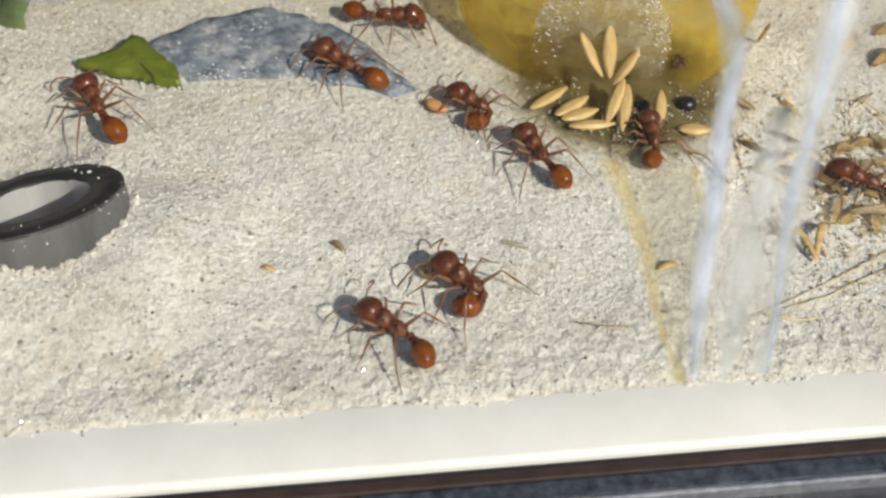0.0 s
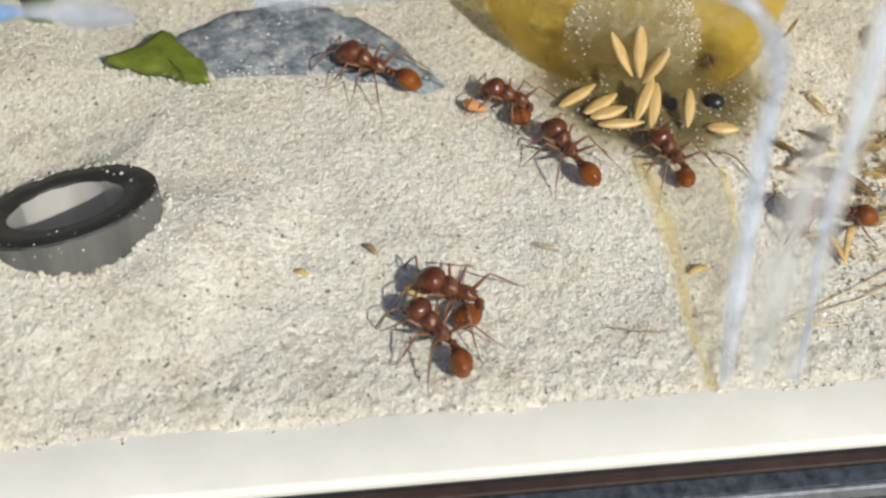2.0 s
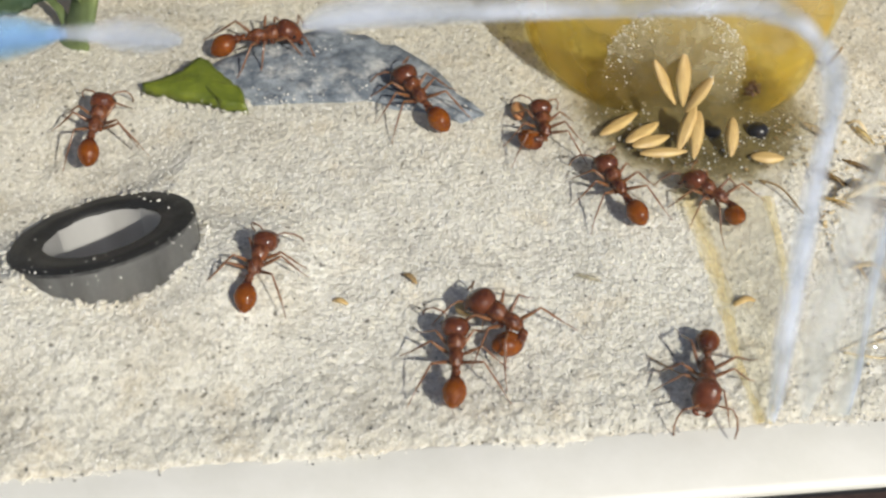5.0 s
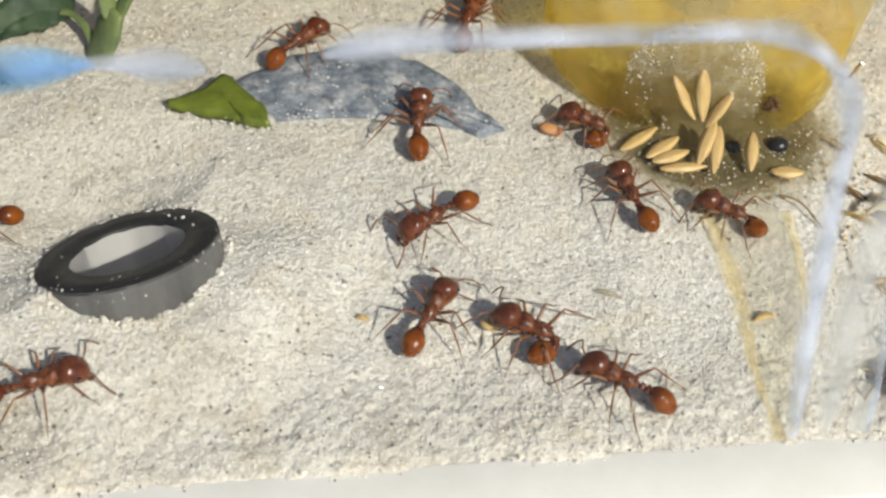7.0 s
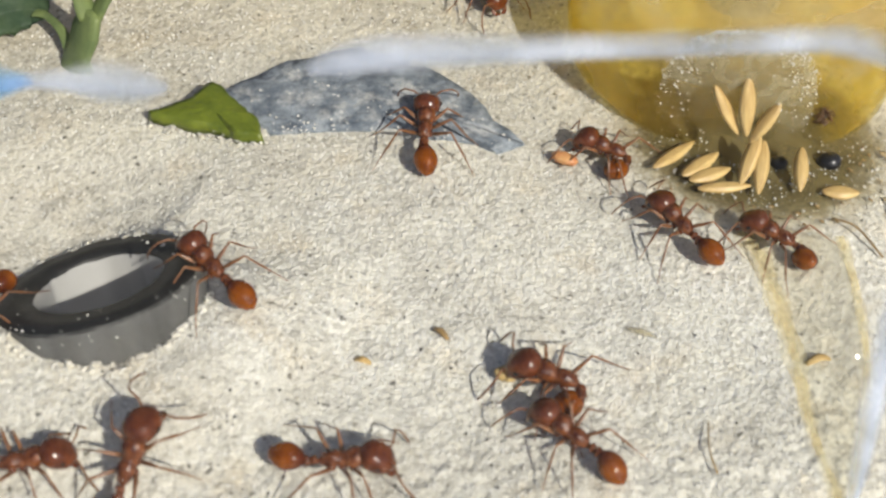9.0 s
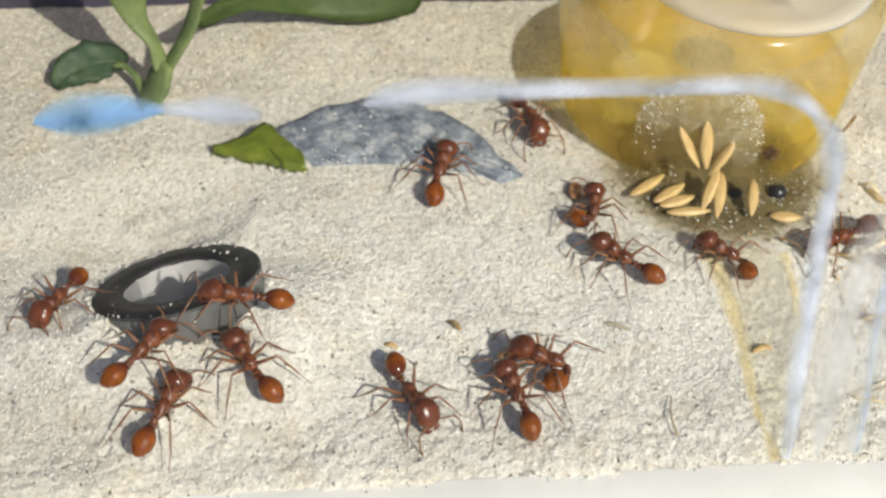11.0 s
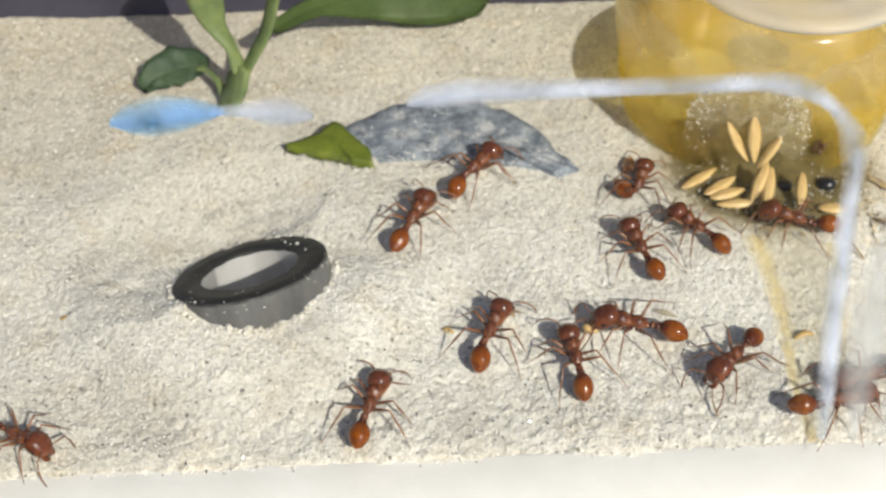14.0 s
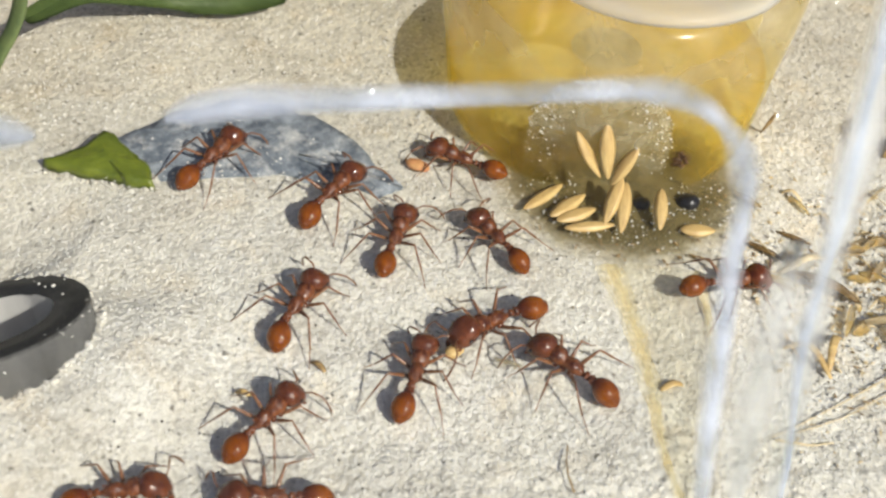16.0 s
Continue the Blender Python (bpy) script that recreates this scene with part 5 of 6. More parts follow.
ANT_ROWS = {
    "A": [
        (0, 0.0041, -0.0088, 0.0000, 143), (0.5, 0.0041, -0.0092, 0.0000, 148), (1, 0.0042, -0.0090, 0.0000, 148),
        (1.5, 0.0037, -0.0083, 0.0000, 140), (2, 0.0048, -0.0086, 0.0000, 131), (2.5, 0.0040, -0.0088, 0.0000, 136),
        (3, 0.0041, -0.0088, 0.0000, 136), (3.5, 0.0043, -0.0089, 0.0000, 128), (4, 0.0044, -0.0087, 0.0000, 126),
        (4.2, 0.0040, -0.0085, 0.0000, 119), (6.3, 0.0013, -0.0066, 0.0000, 69), (6.5, -0.0003, -0.0059, 0.0000, 89),
        (7, -0.0001, -0.0027, 0.0000, 63), (7.5, -0.0011, -0.0013, 0.0000, 96), (8, -0.0053, 0.0002, 0.0000, 135),
        (8.5, -0.0108, 0.0015, 0.0000, 155), (9, -0.0146, 0.0019, 0.0025, 132), (9.2, -0.0159, -0.0003, 0.0030, 151),
        (11.3, -0.0164, -0.0027, 0.0034, 188), (11.5, -0.0160, -0.0042, 0.0028, 245), (11.7, -0.0158, -0.0042, 0.0012, 262),
        (11.9, -0.0140, -0.0054, 0.0000, 268), (12.1, -0.0136, -0.0086, 0.0000, 275), (12.3, -0.0131, -0.0105, 0.0000, 295),
        (12.5, -0.0128, -0.0105, 0.0000, 325), (12.7, -0.0103, -0.0103, 0.0000, 395), (13, -0.0088, -0.0111, 0.0000, 404),
        (13.5, -0.0103, -0.0103, 0.0000, 431), (14, -0.0105, -0.0114, 0.0000, 437), (14.5, -0.0085, -0.0125, 0.0000, 396),
        (15, -0.0065, -0.0119, 0.0000, 378), (15.5, -0.0069, -0.0098, 0.0000, 394), (16, -0.0033, -0.0054, 0.0000, 410),
    ],
    "B": [
        (0, 0.0095, -0.0047, 0.0000, 140), (0.5, 0.0089, -0.0051, 0.0000, 134), (1, 0.0082, -0.0046, 0.0000, 136),
        (1.5, 0.0079, -0.0040, 0.0000, 128), (2, 0.0066, -0.0052, 0.0000, 158), (2.5, 0.0067, -0.0046, 0.0000, 152),
        (3, 0.0066, -0.0048, 0.0000, 140), (3.5, 0.0068, -0.0046, 0.0000, 129), (4, 0.0059, -0.0053, 0.0000, 151),
        (4.2, 0.0062, -0.0052, 0.0000, 147), (6.3, 0.0071, -0.0047, 0.0000, 142), (6.5, 0.0070, -0.0044, 0.0000, 146),
        (7, 0.0076, -0.0042, 0.0000, 155), (7.5, 0.0070, -0.0046, 0.0000, 166), (8, 0.0074, -0.0043, 0.0000, 147),
        (8.5, 0.0074, -0.0043, 0.0000, 166), (9, 0.0075, -0.0044, 0.0000, 159), (9.2, 0.0076, -0.0052, 0.0000, 159),
        (11.3, 0.0074, -0.0044, 0.0000, 159), (11.5, 0.0075, -0.0044, 0.0000, 161), (12, 0.0075, -0.0044, 0.0000, 163),
        (12.5, 0.0078, -0.0045, 0.0000, 166), (13, 0.0078, -0.0049, 0.0000, 166), (13.5, 0.0089, -0.0040, 0.0000, 187),
        (14, 0.0105, -0.0019, 0.0000, 173), (14.5, 0.0112, -0.0005, 0.0000, 164), (15, 0.0113, 0.0002, 0.0000, 173),
        (15.5, 0.0114, 0.0014, 0.0000, 187), (16, 0.0123, 0.0033, 0.0000, 210),
    ],
    "C": [
        (0, 0.0418, 0.0073, 0.0000, 152), (0.5, 0.0416, 0.0077, 0.0000, 154), (1, 0.0398, 0.0075, 0.0000, 169),
        (1.5, 0.0384, 0.0054, 0.0000, 177), (2, 0.0357, 0.0041, 0.0000, 178), (2.5, 0.0320, 0.0024, 0.0000, 190),
        (3, 0.0285, 0.0003, 0.0000, 206), (3.5, 0.0248, -0.0044, 0.0000, 246), (4, 0.0236, -0.0090, 0.0008, 275, -28),
        (4.2, 0.0238, -0.0083, 0.0000, 317), (4.9, 0.0207, -0.0086, 0.0000, 267), (5.6, 0.0177, -0.0089, 0.0000, 217),
        (6.3, 0.0146, -0.0092, 0.0000, 166), (6.5, 0.0138, -0.0087, 0.0000, 161), (7, 0.0133, -0.0083, 0.0000, 152),
        (7.5, 0.0112, -0.0081, 0.0000, 151), (8, 0.0091, -0.0086, 0.0000, 149), (8.5, 0.0083, -0.0085, 0.0000, 143),
        (9, 0.0080, -0.0086, 0.0000, 140), (9.2, 0.0076, -0.0097, 0.0000, 142), (11.3, 0.0045, -0.0076, 0.0000, 109),
        (11.5, 0.0046, -0.0078, 0.0000, 109), (12, 0.0044, -0.0080, 0.0000, 115), (12.5, 0.0043, -0.0071, 0.0000, 114),
        (13, 0.0047, -0.0070, 0.0000, 114), (13.5, 0.0050, -0.0066, 0.0000, 106), (14, 0.0055, -0.0057, 0.0000, 104),
        (14.5, 0.0052, -0.0031, 0.0000, 93), (15, 0.0050, -0.0028, 0.0000, 94), (15.5, 0.0052, -0.0023, 0.0000, 88),
        (16, 0.0066, -0.0014, 0.0000, 73),
    ],
    "S": [
        (0, 0.0003, 0.0201, 0.0000, 143), (0.5, -0.0002, 0.0197, 0.0000, 147), (1, -0.0002, 0.0198, 0.0000, 141),
        (1.5, 0.0001, 0.0196, 0.0000, 140), (2, 0.0004, 0.0192, 0.0000, 150), (2.5, 0.0000, 0.0191, 0.0000, 150),
        (3, 0.0005, 0.0197, 0.0000, 143), (3.5, 0.0007, 0.0196, 0.0000, 135), (4, 0.0006, 0.0195, 0.0000, 134),
        (4.2, 0.0005, 0.0193, 0.0000, 133), (6.3, 0.0013, 0.0187, 0.0000, 96), (6.5, 0.0003, 0.0185, 0.0000, 99),
        (7, -0.0010, 0.0178, 0.0000, 86), (7.5, -0.0014, 0.0180, 0.0000, 74), (8, -0.0014, 0.0182, 0.0000, 77),
        (8.5, -0.0013, 0.0181, 0.0000, 81), (9, -0.0012, 0.0183, 0.0000, 87), (9.2, -0.0009, 0.0180, 0.0000, 84),
        (11.3, -0.0015, 0.0174, 0.0000, 77), (11.5, -0.0020, 0.0176, 0.0000, 86), (12, -0.0033, 0.0200, 0.0000, 100),
        (12.5, -0.0047, 0.0188, 0.0000, 106), (13, -0.0063, 0.0187, 0.0000, 112), (13.5, -0.0053, 0.0182, 0.0000, 82),
        (14, -0.0035, 0.0169, 0.0000, 54), (14.5, -0.0050, 0.0153, 0.0000, 63), (15, -0.0004, 0.0150, 0.0000, 31),
        (15.5, -0.0003, 0.0165, 0.0000, 43), (16, 0.0007, 0.0165, 0.0000, 52),
    ],
    "T1": [
        (0, 0.0113, 0.0152, 0.0000, 142), (0.5, 0.0114, 0.0149, 0.0000, 149), (1, 0.0119, 0.0135, 0.0000, 155),
        (1.5, 0.0123, 0.0141, 0.0000, 149), (2, 0.0121, 0.0157, 0.0000, 154), (2.5, 0.0115, 0.0157, 0.0000, 160),
        (3, 0.0105, 0.0164, 0.0000, 153), (3.5, 0.0105, 0.0163, 0.0000, 167), (3.75, 0.0106, 0.0153, 0.0000, 117),
        (4, 0.0106, 0.0144, 0.0000, 66), (4.2, 0.0104, 0.0143, 0.0000, 66), (5.25, 0.0111, 0.0160, 0.0000, 110),
        (6.3, 0.0119, 0.0177, 0.0000, 153), (6.5, 0.0124, 0.0182, 0.0000, 156), (7, 0.0136, 0.0182, 0.0000, 154),
        (7.5, 0.0138, 0.0179, 0.0000, 143), (8, 0.0129, 0.0175, 0.0000, 143), (8.5, 0.0130, 0.0169, 0.0000, 150),
        (9, 0.0127, 0.0167, 0.0000, 154), (9.2, 0.0131, 0.0164, 0.0000, 154), (10.25, 0.0125, 0.0146, 0.0000, 116),
        (11.3, 0.0120, 0.0127, 0.0000, 78), (11.5, 0.0123, 0.0128, 0.0000, 76), (12, 0.0126, 0.0147, 0.0000, 67),
        (12.5, 0.0124, 0.0143, 0.0000, 63), (13, 0.0120, 0.0148, 0.0000, 61), (13.5, 0.0115, 0.0145, 0.0000, 66),
        (14, 0.0116, 0.0156, 0.0000, 75), (14.5, 0.0113, 0.0166, 0.0000, 80), (15, 0.0117, 0.0162, 0.0000, 81),
        (15.25, 0.0113, 0.0178, 0.0000, 139), (15.5, 0.0109, 0.0194, 0.0000, 197), (16, 0.0110, 0.0207, 0.0000, 153),
    ],
    "T2": [
        (0, 0.0157, 0.0093, 0.0000, 117), (0.5, 0.0156, 0.0089, 0.0000, 118), (1, 0.0158, 0.0091, 0.0000, 119),
        (1.5, 0.0158, 0.0092, 0.0000, 116), (2, 0.0157, 0.0098, 0.0000, 116), (2.5, 0.0164, 0.0089, 0.0000, 113),
        (3, 0.0158, 0.0086, 0.0000, 119), (3.5, 0.0157, 0.0089, 0.0000, 120), (4, 0.0162, 0.0087, 0.0000, 112),
        (4.2, 0.0162, 0.0086, 0.0000, 110), (6.3, 0.0161, 0.0097, 0.0000, 113), (6.5, 0.0161, 0.0097, 0.0000, 113),
        (7, 0.0157, 0.0099, 0.0000, 109), (7.5, 0.0160, 0.0092, 0.0000, 105), (8, 0.0162, 0.0091, 0.0000, 121),
        (8.5, 0.0166, 0.0093, 0.0000, 129), (9, 0.0167, 0.0091, 0.0000, 124), (9.2, 0.0170, 0.0086, 0.0000, 122),
        (11.3, 0.0138, 0.0070, 0.0000, 143), (11.5, 0.0143, 0.0070, 0.0000, 136), (12, 0.0139, 0.0070, 0.0000, 126),
        (12.5, 0.0134, 0.0076, 0.0000, 117), (13, 0.0123, 0.0075, 0.0000, 120), (13.5, 0.0119, 0.0076, 0.0000, 127),
        (14, 0.0113, 0.0073, 0.0000, 112), (14.5, 0.0103, 0.0063, 0.0000, 107), (15, 0.0082, 0.0093, 0.0000, 90),
        (15.5, 0.0077, 0.0100, 0.0000, 80), (16, 0.0055, 0.0117, 0.0000, 71),
    ],
    "U": [
        (0, 0.0252, 0.0117, 0.0000, 93), (0.5, 0.0246, 0.0104, 0.0000, 114), (1, 0.0243, 0.0100, 0.0000, 128),
        (1.5, 0.0245, 0.0094, 0.0000, 133), (2, 0.0243, 0.0096, 0.0000, 119), (2.5, 0.0244, 0.0097, 0.0000, 123),
        (3, 0.0244, 0.0091, 0.0000, 136), (3.5, 0.0242, 0.0088, 0.0000, 137), (4, 0.0242, 0.0085, 0.0000, 138),
        (4.2, 0.0240, 0.0085, 0.0000, 137), (6.3, 0.0239, 0.0085, 0.0000, 147), (6.5, 0.0236, 0.0084, 0.0000, 150),
        (7, 0.0237, 0.0084, 0.0000, 153), (7.5, 0.0239, 0.0085, 0.0000, 143), (8, 0.0242, 0.0084, 0.0000, 147),
        (8.5, 0.0241, 0.0087, 0.0000, 141), (9, 0.0237, 0.0084, 0.0000, 144), (9.2, 0.0242, 0.0078, 0.0000, 141),
        (11.3, 0.0231, 0.0084, 0.0000, 145), (11.5, 0.0238, 0.0087, 0.0000, 143), (12, 0.0236, 0.0079, 0.0000, 139),
        (12.5, 0.0240, 0.0087, 0.0000, 83), (13, 0.0215, 0.0088, 0.0000, 103), (13.5, 0.0173, 0.0091, 0.0000, 140),
        (14, 0.0164, 0.0100, 0.0000, 139), (14.5, 0.0166, 0.0070, 0.0000, 130), (15, 0.0186, 0.0122, 0.0000, 175),
        (15.5, 0.0155, 0.0097, 0.0000, 188), (16, 0.0131, 0.0119, 0.0000, 126),
    ],
    "P": [
        (0, -0.0192, 0.0136, 0.0000, 119), (0.5, -0.0193, 0.0145, 0.0000, 114), (1, -0.0193, 0.0149, 0.0000, 111),
        (1.5, -0.0196, 0.0223, 0.0000, 98), (2, -0.0209, 0.0337, 0.0000, 97), (3, -0.0242, 0.0356, 0.0000, 91),
        (3.25, -0.0232, 0.0319, 0.0000, 28), (3.5, -0.0222, 0.0282, 0.0000, -36), (4, -0.0203, 0.0267, 0.0000, -21),
        (4.2, -0.0184, 0.0259, 0.0000, 12), (6.3, -0.0027, 0.0259, 0.0000, 13), (6.5, -0.0001, 0.0276, 0.0000, 16),
        (7, 0.0035, 0.0321, 0.0000, 74), (7.5, 0.0053, 0.0370, 0.0000, 82), (8, 0.0040, 0.0385, 0.0000, 96),
        (8.4, 0.0040, 0.0424, 0.0025, 96, -80), (9, 0.0040, 0.0440, 0.0140, 96, -90), (11, 0.0040, 0.0440, 0.0300, 96, -90),
        (16, 0.0040, 0.0440, 0.0320, 96, -90),
    ],
    "M": [
        (0, -0.0292, -0.0111, 0.0000, -14), (2, -0.0315, -0.0121, 0.0000, -7), (2.6, -0.0283, -0.0116, 0.0000, -7),
        (3, -0.0251, -0.0114, 0.0000, -7), (3.3, -0.0208, -0.0114, 0.0000, 2), (3.5, -0.0191, -0.0115, 0.0000, 11),
        (3.7, -0.0190, -0.0113, 0.0002, 40), (4, -0.0190, -0.0113, 0.0014, 73, -52), (4.2, -0.0191, -0.0109, 0.0014, 87, -52), (4.7, -0.0128, -0.0062, 0.0000, 62),
        (5.2, -0.0108, 0.0020, 0.0000, 92), (5.7, -0.0138, 0.0098, 0.0000, 140), (6, -0.0190, 0.0126, 0.0000, 182),
        (6.3, -0.0242, 0.0119, 0.0000, 217), (6.5, -0.0288, 0.0092, 0.0000, 197), (7, -0.0340, 0.0050, 0.0000, 200),
        (7.5, -0.0336, 0.0050, 0.0000, 206), (8, -0.0328, 0.0052, 0.0000, 207), (8.5, -0.0319, 0.0032, 0.0000, 207),
        (9, -0.0289, -0.0007, 0.0009, 249), (9.2, -0.0283, -0.0015, 0.0013, 257), (11.3, -0.0322, -0.0001, 0.0000, 240),
        (11.5, -0.0331, -0.0004, 0.0000, 232), (12, -0.0337, -0.0043, 0.0000, 235), (12.5, -0.0370, -0.0098, 0.0000, 207),
        (13, -0.0400, -0.0128, 0.0000, 181), (13.5, -0.0400, -0.0124, 0.0000, 178), (13.67, -0.0391, -0.0135, 0.0000, 230),
        (13.83, -0.0381, -0.0146, 0.0000, 283), (14, -0.0372, -0.0158, 0.0000, 335), (14.5, -0.0337, -0.0141, 0.0000, 373),
        (15, -0.0260, -0.0138, 0.0000, 366), (15.5, -0.0170, -0.0124, 0.0000, 367), (16, -0.0120, -0.0111, 0.0000, 367),
    ],
    "N": [
        (0, -0.0230, 0.0042, -0.0090, 118, -80), (3, -0.0230, 0.0042, -0.0086, 118, -80), (3.2, -0.0231, 0.0042, -0.0066, 118, -80),
        (3.4, -0.0233, 0.0042, -0.0056, 118, -79), (3.6, -0.0238, 0.0045, -0.0016, 118, -72), (3.8, -0.0248, 0.0057, -0.0006, 117, -38),
        (4, -0.0254, 0.0057, -0.0004, 119, -8), (4.2, -0.0264, 0.0074, 0.0000, 118),
        (5.25, -0.0239, 0.0164, 0.0000, 73), (6.3, -0.0217, 0.0253, 0.0000, 31), (6.5, -0.0184, 0.0254, 0.0000, 13),
        (7, -0.0114, 0.0277, 0.0000, 47), (7.5, -0.0076, 0.0313, 0.0000, 40), (8, -0.0020, 0.0383, 0.0000, 55),
        (8.5, 0.0006, 0.0376, 0.0000, -3), (9, 0.0033, 0.0368, 0.0000, -61), (9.2, 0.0040, 0.0328, 0.0000, -70),
        (11.3, 0.0071, 0.0235, 0.0000, -75), (11.5, 0.0067, 0.0217, 0.0000, -101), (12, 0.0038, 0.0173, 0.0000, -137),
        (12.25, 0.0037, 0.0127, 0.0000, -101), (12.5, 0.0036, 0.0081, 0.0000, -66), (13, 0.0099, 0.0022, 0.0000, -42),
        (13.5, 0.0215, -0.0025, 0.0000, -29), (13.75, 0.0199, -0.0037, 0.0000, -80), (14, 0.0183, -0.0049, 0.0000, -130),
        (14.5, 0.0091, -0.0097, 0.0000, -173), (15, 0.0015, -0.0119, 0.0000, -175), (15.5, 0.0010, -0.0124, 0.0000, -176),
        (16, -0.0026, -0.0115, 0.0000, -177),
    ],
    "F": [
        (0, -0.0317, -0.0062, 0.0000, -13), (4, -0.0325, -0.0084, 0.0000, -7), (5.5, -0.0319, -0.0091, 0.0000, -6),
        (6.3, -0.0286, -0.0089, 0.0000, -23), (6.5, -0.0276, -0.0092, 0.0000, -17), (7, -0.0262, -0.0104, 0.0000, 21),
        (7.5, -0.0211, -0.0121, 0.0000, -7), (8, -0.0189, -0.0124, 0.0002, 25), (8.4, -0.0183, -0.0134, 0.0014, 55, -30),
        (9, -0.0174, -0.0116, 0.0017, 68, -36), (9.2, -0.0163, -0.0126, 0.0018, 66, -36), (9.8, -0.0180, -0.0118, 0.0004, 70), (11.3, -0.0213, -0.0103, 0.0000, 73),
        (11.5, -0.0208, -0.0099, 0.0000, 66), (12, -0.0206, -0.0104, 0.0000, 63), (12.5, -0.0202, -0.0083, 0.0000, 62),
        (13, -0.0148, -0.0035, 0.0001, 61), (13.5, -0.0112, 0.0030, 0.0000, 77), (14, -0.0087, 0.0098, 0.0000, 70),
        (14.5, -0.0124, 0.0122, 0.0000, 102), (15, -0.0113, 0.0178, 0.0000, 80), (15.5, -0.0097, 0.0197, 0.0000, 61),
        (16, -0.0087, 0.0203, 0.0000, 55),
    ],
    "D": [
        (0, 0.0038, 0.0269, 0.0000, -4), (0.5, 0.0038, 0.0269, 0.0000, -18), (1, 0.0051, 0.0310, 0.0000, -0),
        (1.6, 0.0010, 0.0385, 0.0000, 96), (2.2, 0.0010, 0.0422, 0.0030, 96, -80), (3, 0.0010, 0.0437, 0.0120, 96, -90),
        (4.6, 0.0040, 0.0437, 0.0120, 96, -90), (5.2, 0.0060, 0.0437, 0.0060, 96, -90), (5.6, 0.0065, 0.0395, 0.0000, 30),
        (5.9, 0.0070, 0.0350, 0.0000, -40), (6.3, 0.0064, 0.0216, 0.0000, -64), (6.5, 0.0066, 0.0208, 0.0000, -106),
        (7, 0.0003, 0.0070, 0.0000, -139), (7.5, -0.0099, -0.0005, 0.0000, -140), (8, -0.0081, -0.0068, 0.0000, -79),
        (8.5, -0.0089, -0.0083, 0.0000, -96), (8.75, -0.0076, -0.0096, 0.0000, -46), (9, -0.0062, -0.0108, 0.0000, 3),
        (9.2, -0.0041, -0.0120, 0.0000, 0), (11.3, -0.0031, -0.0077, 0.0000, -64), (11.5, -0.0029, -0.0079, 0.0000, -65),
        (12, -0.0038, -0.0077, 0.0000, -58), (12.5, -0.0017, -0.0124, 0.0000, 12), (13, 0.0090, -0.0103, 0.0000, 21),
        (13.5, 0.0159, -0.0106, 0.0000, 20), (14, 0.0258, -0.0090, 0.0000, 19), (14.5, 0.0346, -0.0085, 0.0000, 18),
        (15, 0.0432, -0.0072, 0.0000, 22), (15.5, 0.0493, -0.0061, 0.0000, 21), (16, 0.0498, -0.0048, 0.0000, 21),
    ],
    "I": [
        (0, -0.0355, 0.0014, 0.0000, 109), (6, -0.0379, 0.0015, 0.0000, 101), (7.6, -0.0346, -0.0027, 0.0000, 50),
        (9.2, -0.0313, -0.0068, 0.0000, -0), (10.3, -0.0230, -0.0073, 0.0008, 0), (10.63, -0.0194, -0.0071, 0.0005, 60),
        (10.97, -0.0158, -0.0070, 0.0003, 119), (11.3, -0.0121, -0.0069, 0.0000, 178), (11.5, -0.0112, -0.0078, 0.0000, 238),
        (11.65, -0.0095, -0.0093, 0.0000, 302), (11.8, -0.0078, -0.0108, 0.0000, 366), (12, -0.0057, -0.0113, 0.0000, 385),
        (12.5, -0.0037, -0.0095, 0.0000, 391), (13, -0.0035, -0.0083, 0.0000, 413), (13.5, -0.0020, -0.0065, 0.0000, 409),
        (14, -0.0014, -0.0032, 0.0000, 430), (14.5, -0.0006, 0.0017, 0.0000, 421), (15, 0.0010, 0.0027, 0.0000, 393),
        (15.5, 0.0003, 0.0028, 0.0000, 394), (16, -0.0016, 0.0046, 0.0000, 421),
    ],
    "Y": [
        (0, -0.0370, 0.0054, 0.0000, 101), (3.5, -0.0346, -0.0052, 0.0000, 47), (7, -0.0323, -0.0159, 0.0000, -6),
        (7.5, -0.0303, -0.0155, 0.0000, -6), (8, -0.0277, -0.0143, 0.0000, -0), (8.5, -0.0258, -0.0136, 0.0000, 6),
        (9, -0.0243, -0.0118, 0.0000, 13), (9.2, -0.0225, -0.0122, 0.0000, 19), (11.3, -0.0232, -0.0065, 0.0033, 61),
        (11.5, -0.0242, -0.0058, 0.0029, 60), (12, -0.0247, -0.0025, 0.0021, 64), (12.25, -0.0253, -0.0007, 0.0012, 132, 15),
        (12.5, -0.0250, 0.0013, -0.0021, 200, 50), (13, -0.0260, 0.0013, -0.0075, 200, 62), (16, -0.0260, 0.0013, -0.0080, 200, 62),
    ],
    "V": [
        (0, 0.0461, -0.0021, 0.0000, 6), (2, 0.0452, -0.0013, 0.0000, 61), (4, 0.0444, -0.0006, 0.0000, 116),
        (6, 0.0435, 0.0002, 0.0000, 170), (6.3, 0.0343, -0.0066, 0.0000, 181), (6.5, 0.0311, -0.0072, 0.0000, 191),
        (7, 0.0349, -0.0063, 0.0000, 226), (9, 0.0372, 0.0052, 0.0000, 169), (11.3, 0.0316, 0.0109, 0.0000, 214),
        (11.5, 0.0306, 0.0094, 0.0000, 218), (12, 0.0304, 0.0082, 0.0000, 214), (12.5, 0.0310, 0.0124, 0.0000, 167),
        (13, 0.0302, 0.0146, 0.0000, 175), (13.5, 0.0279, 0.0137, 0.0000, 173), (14, 0.0253, 0.0115, 0.0000, 161),
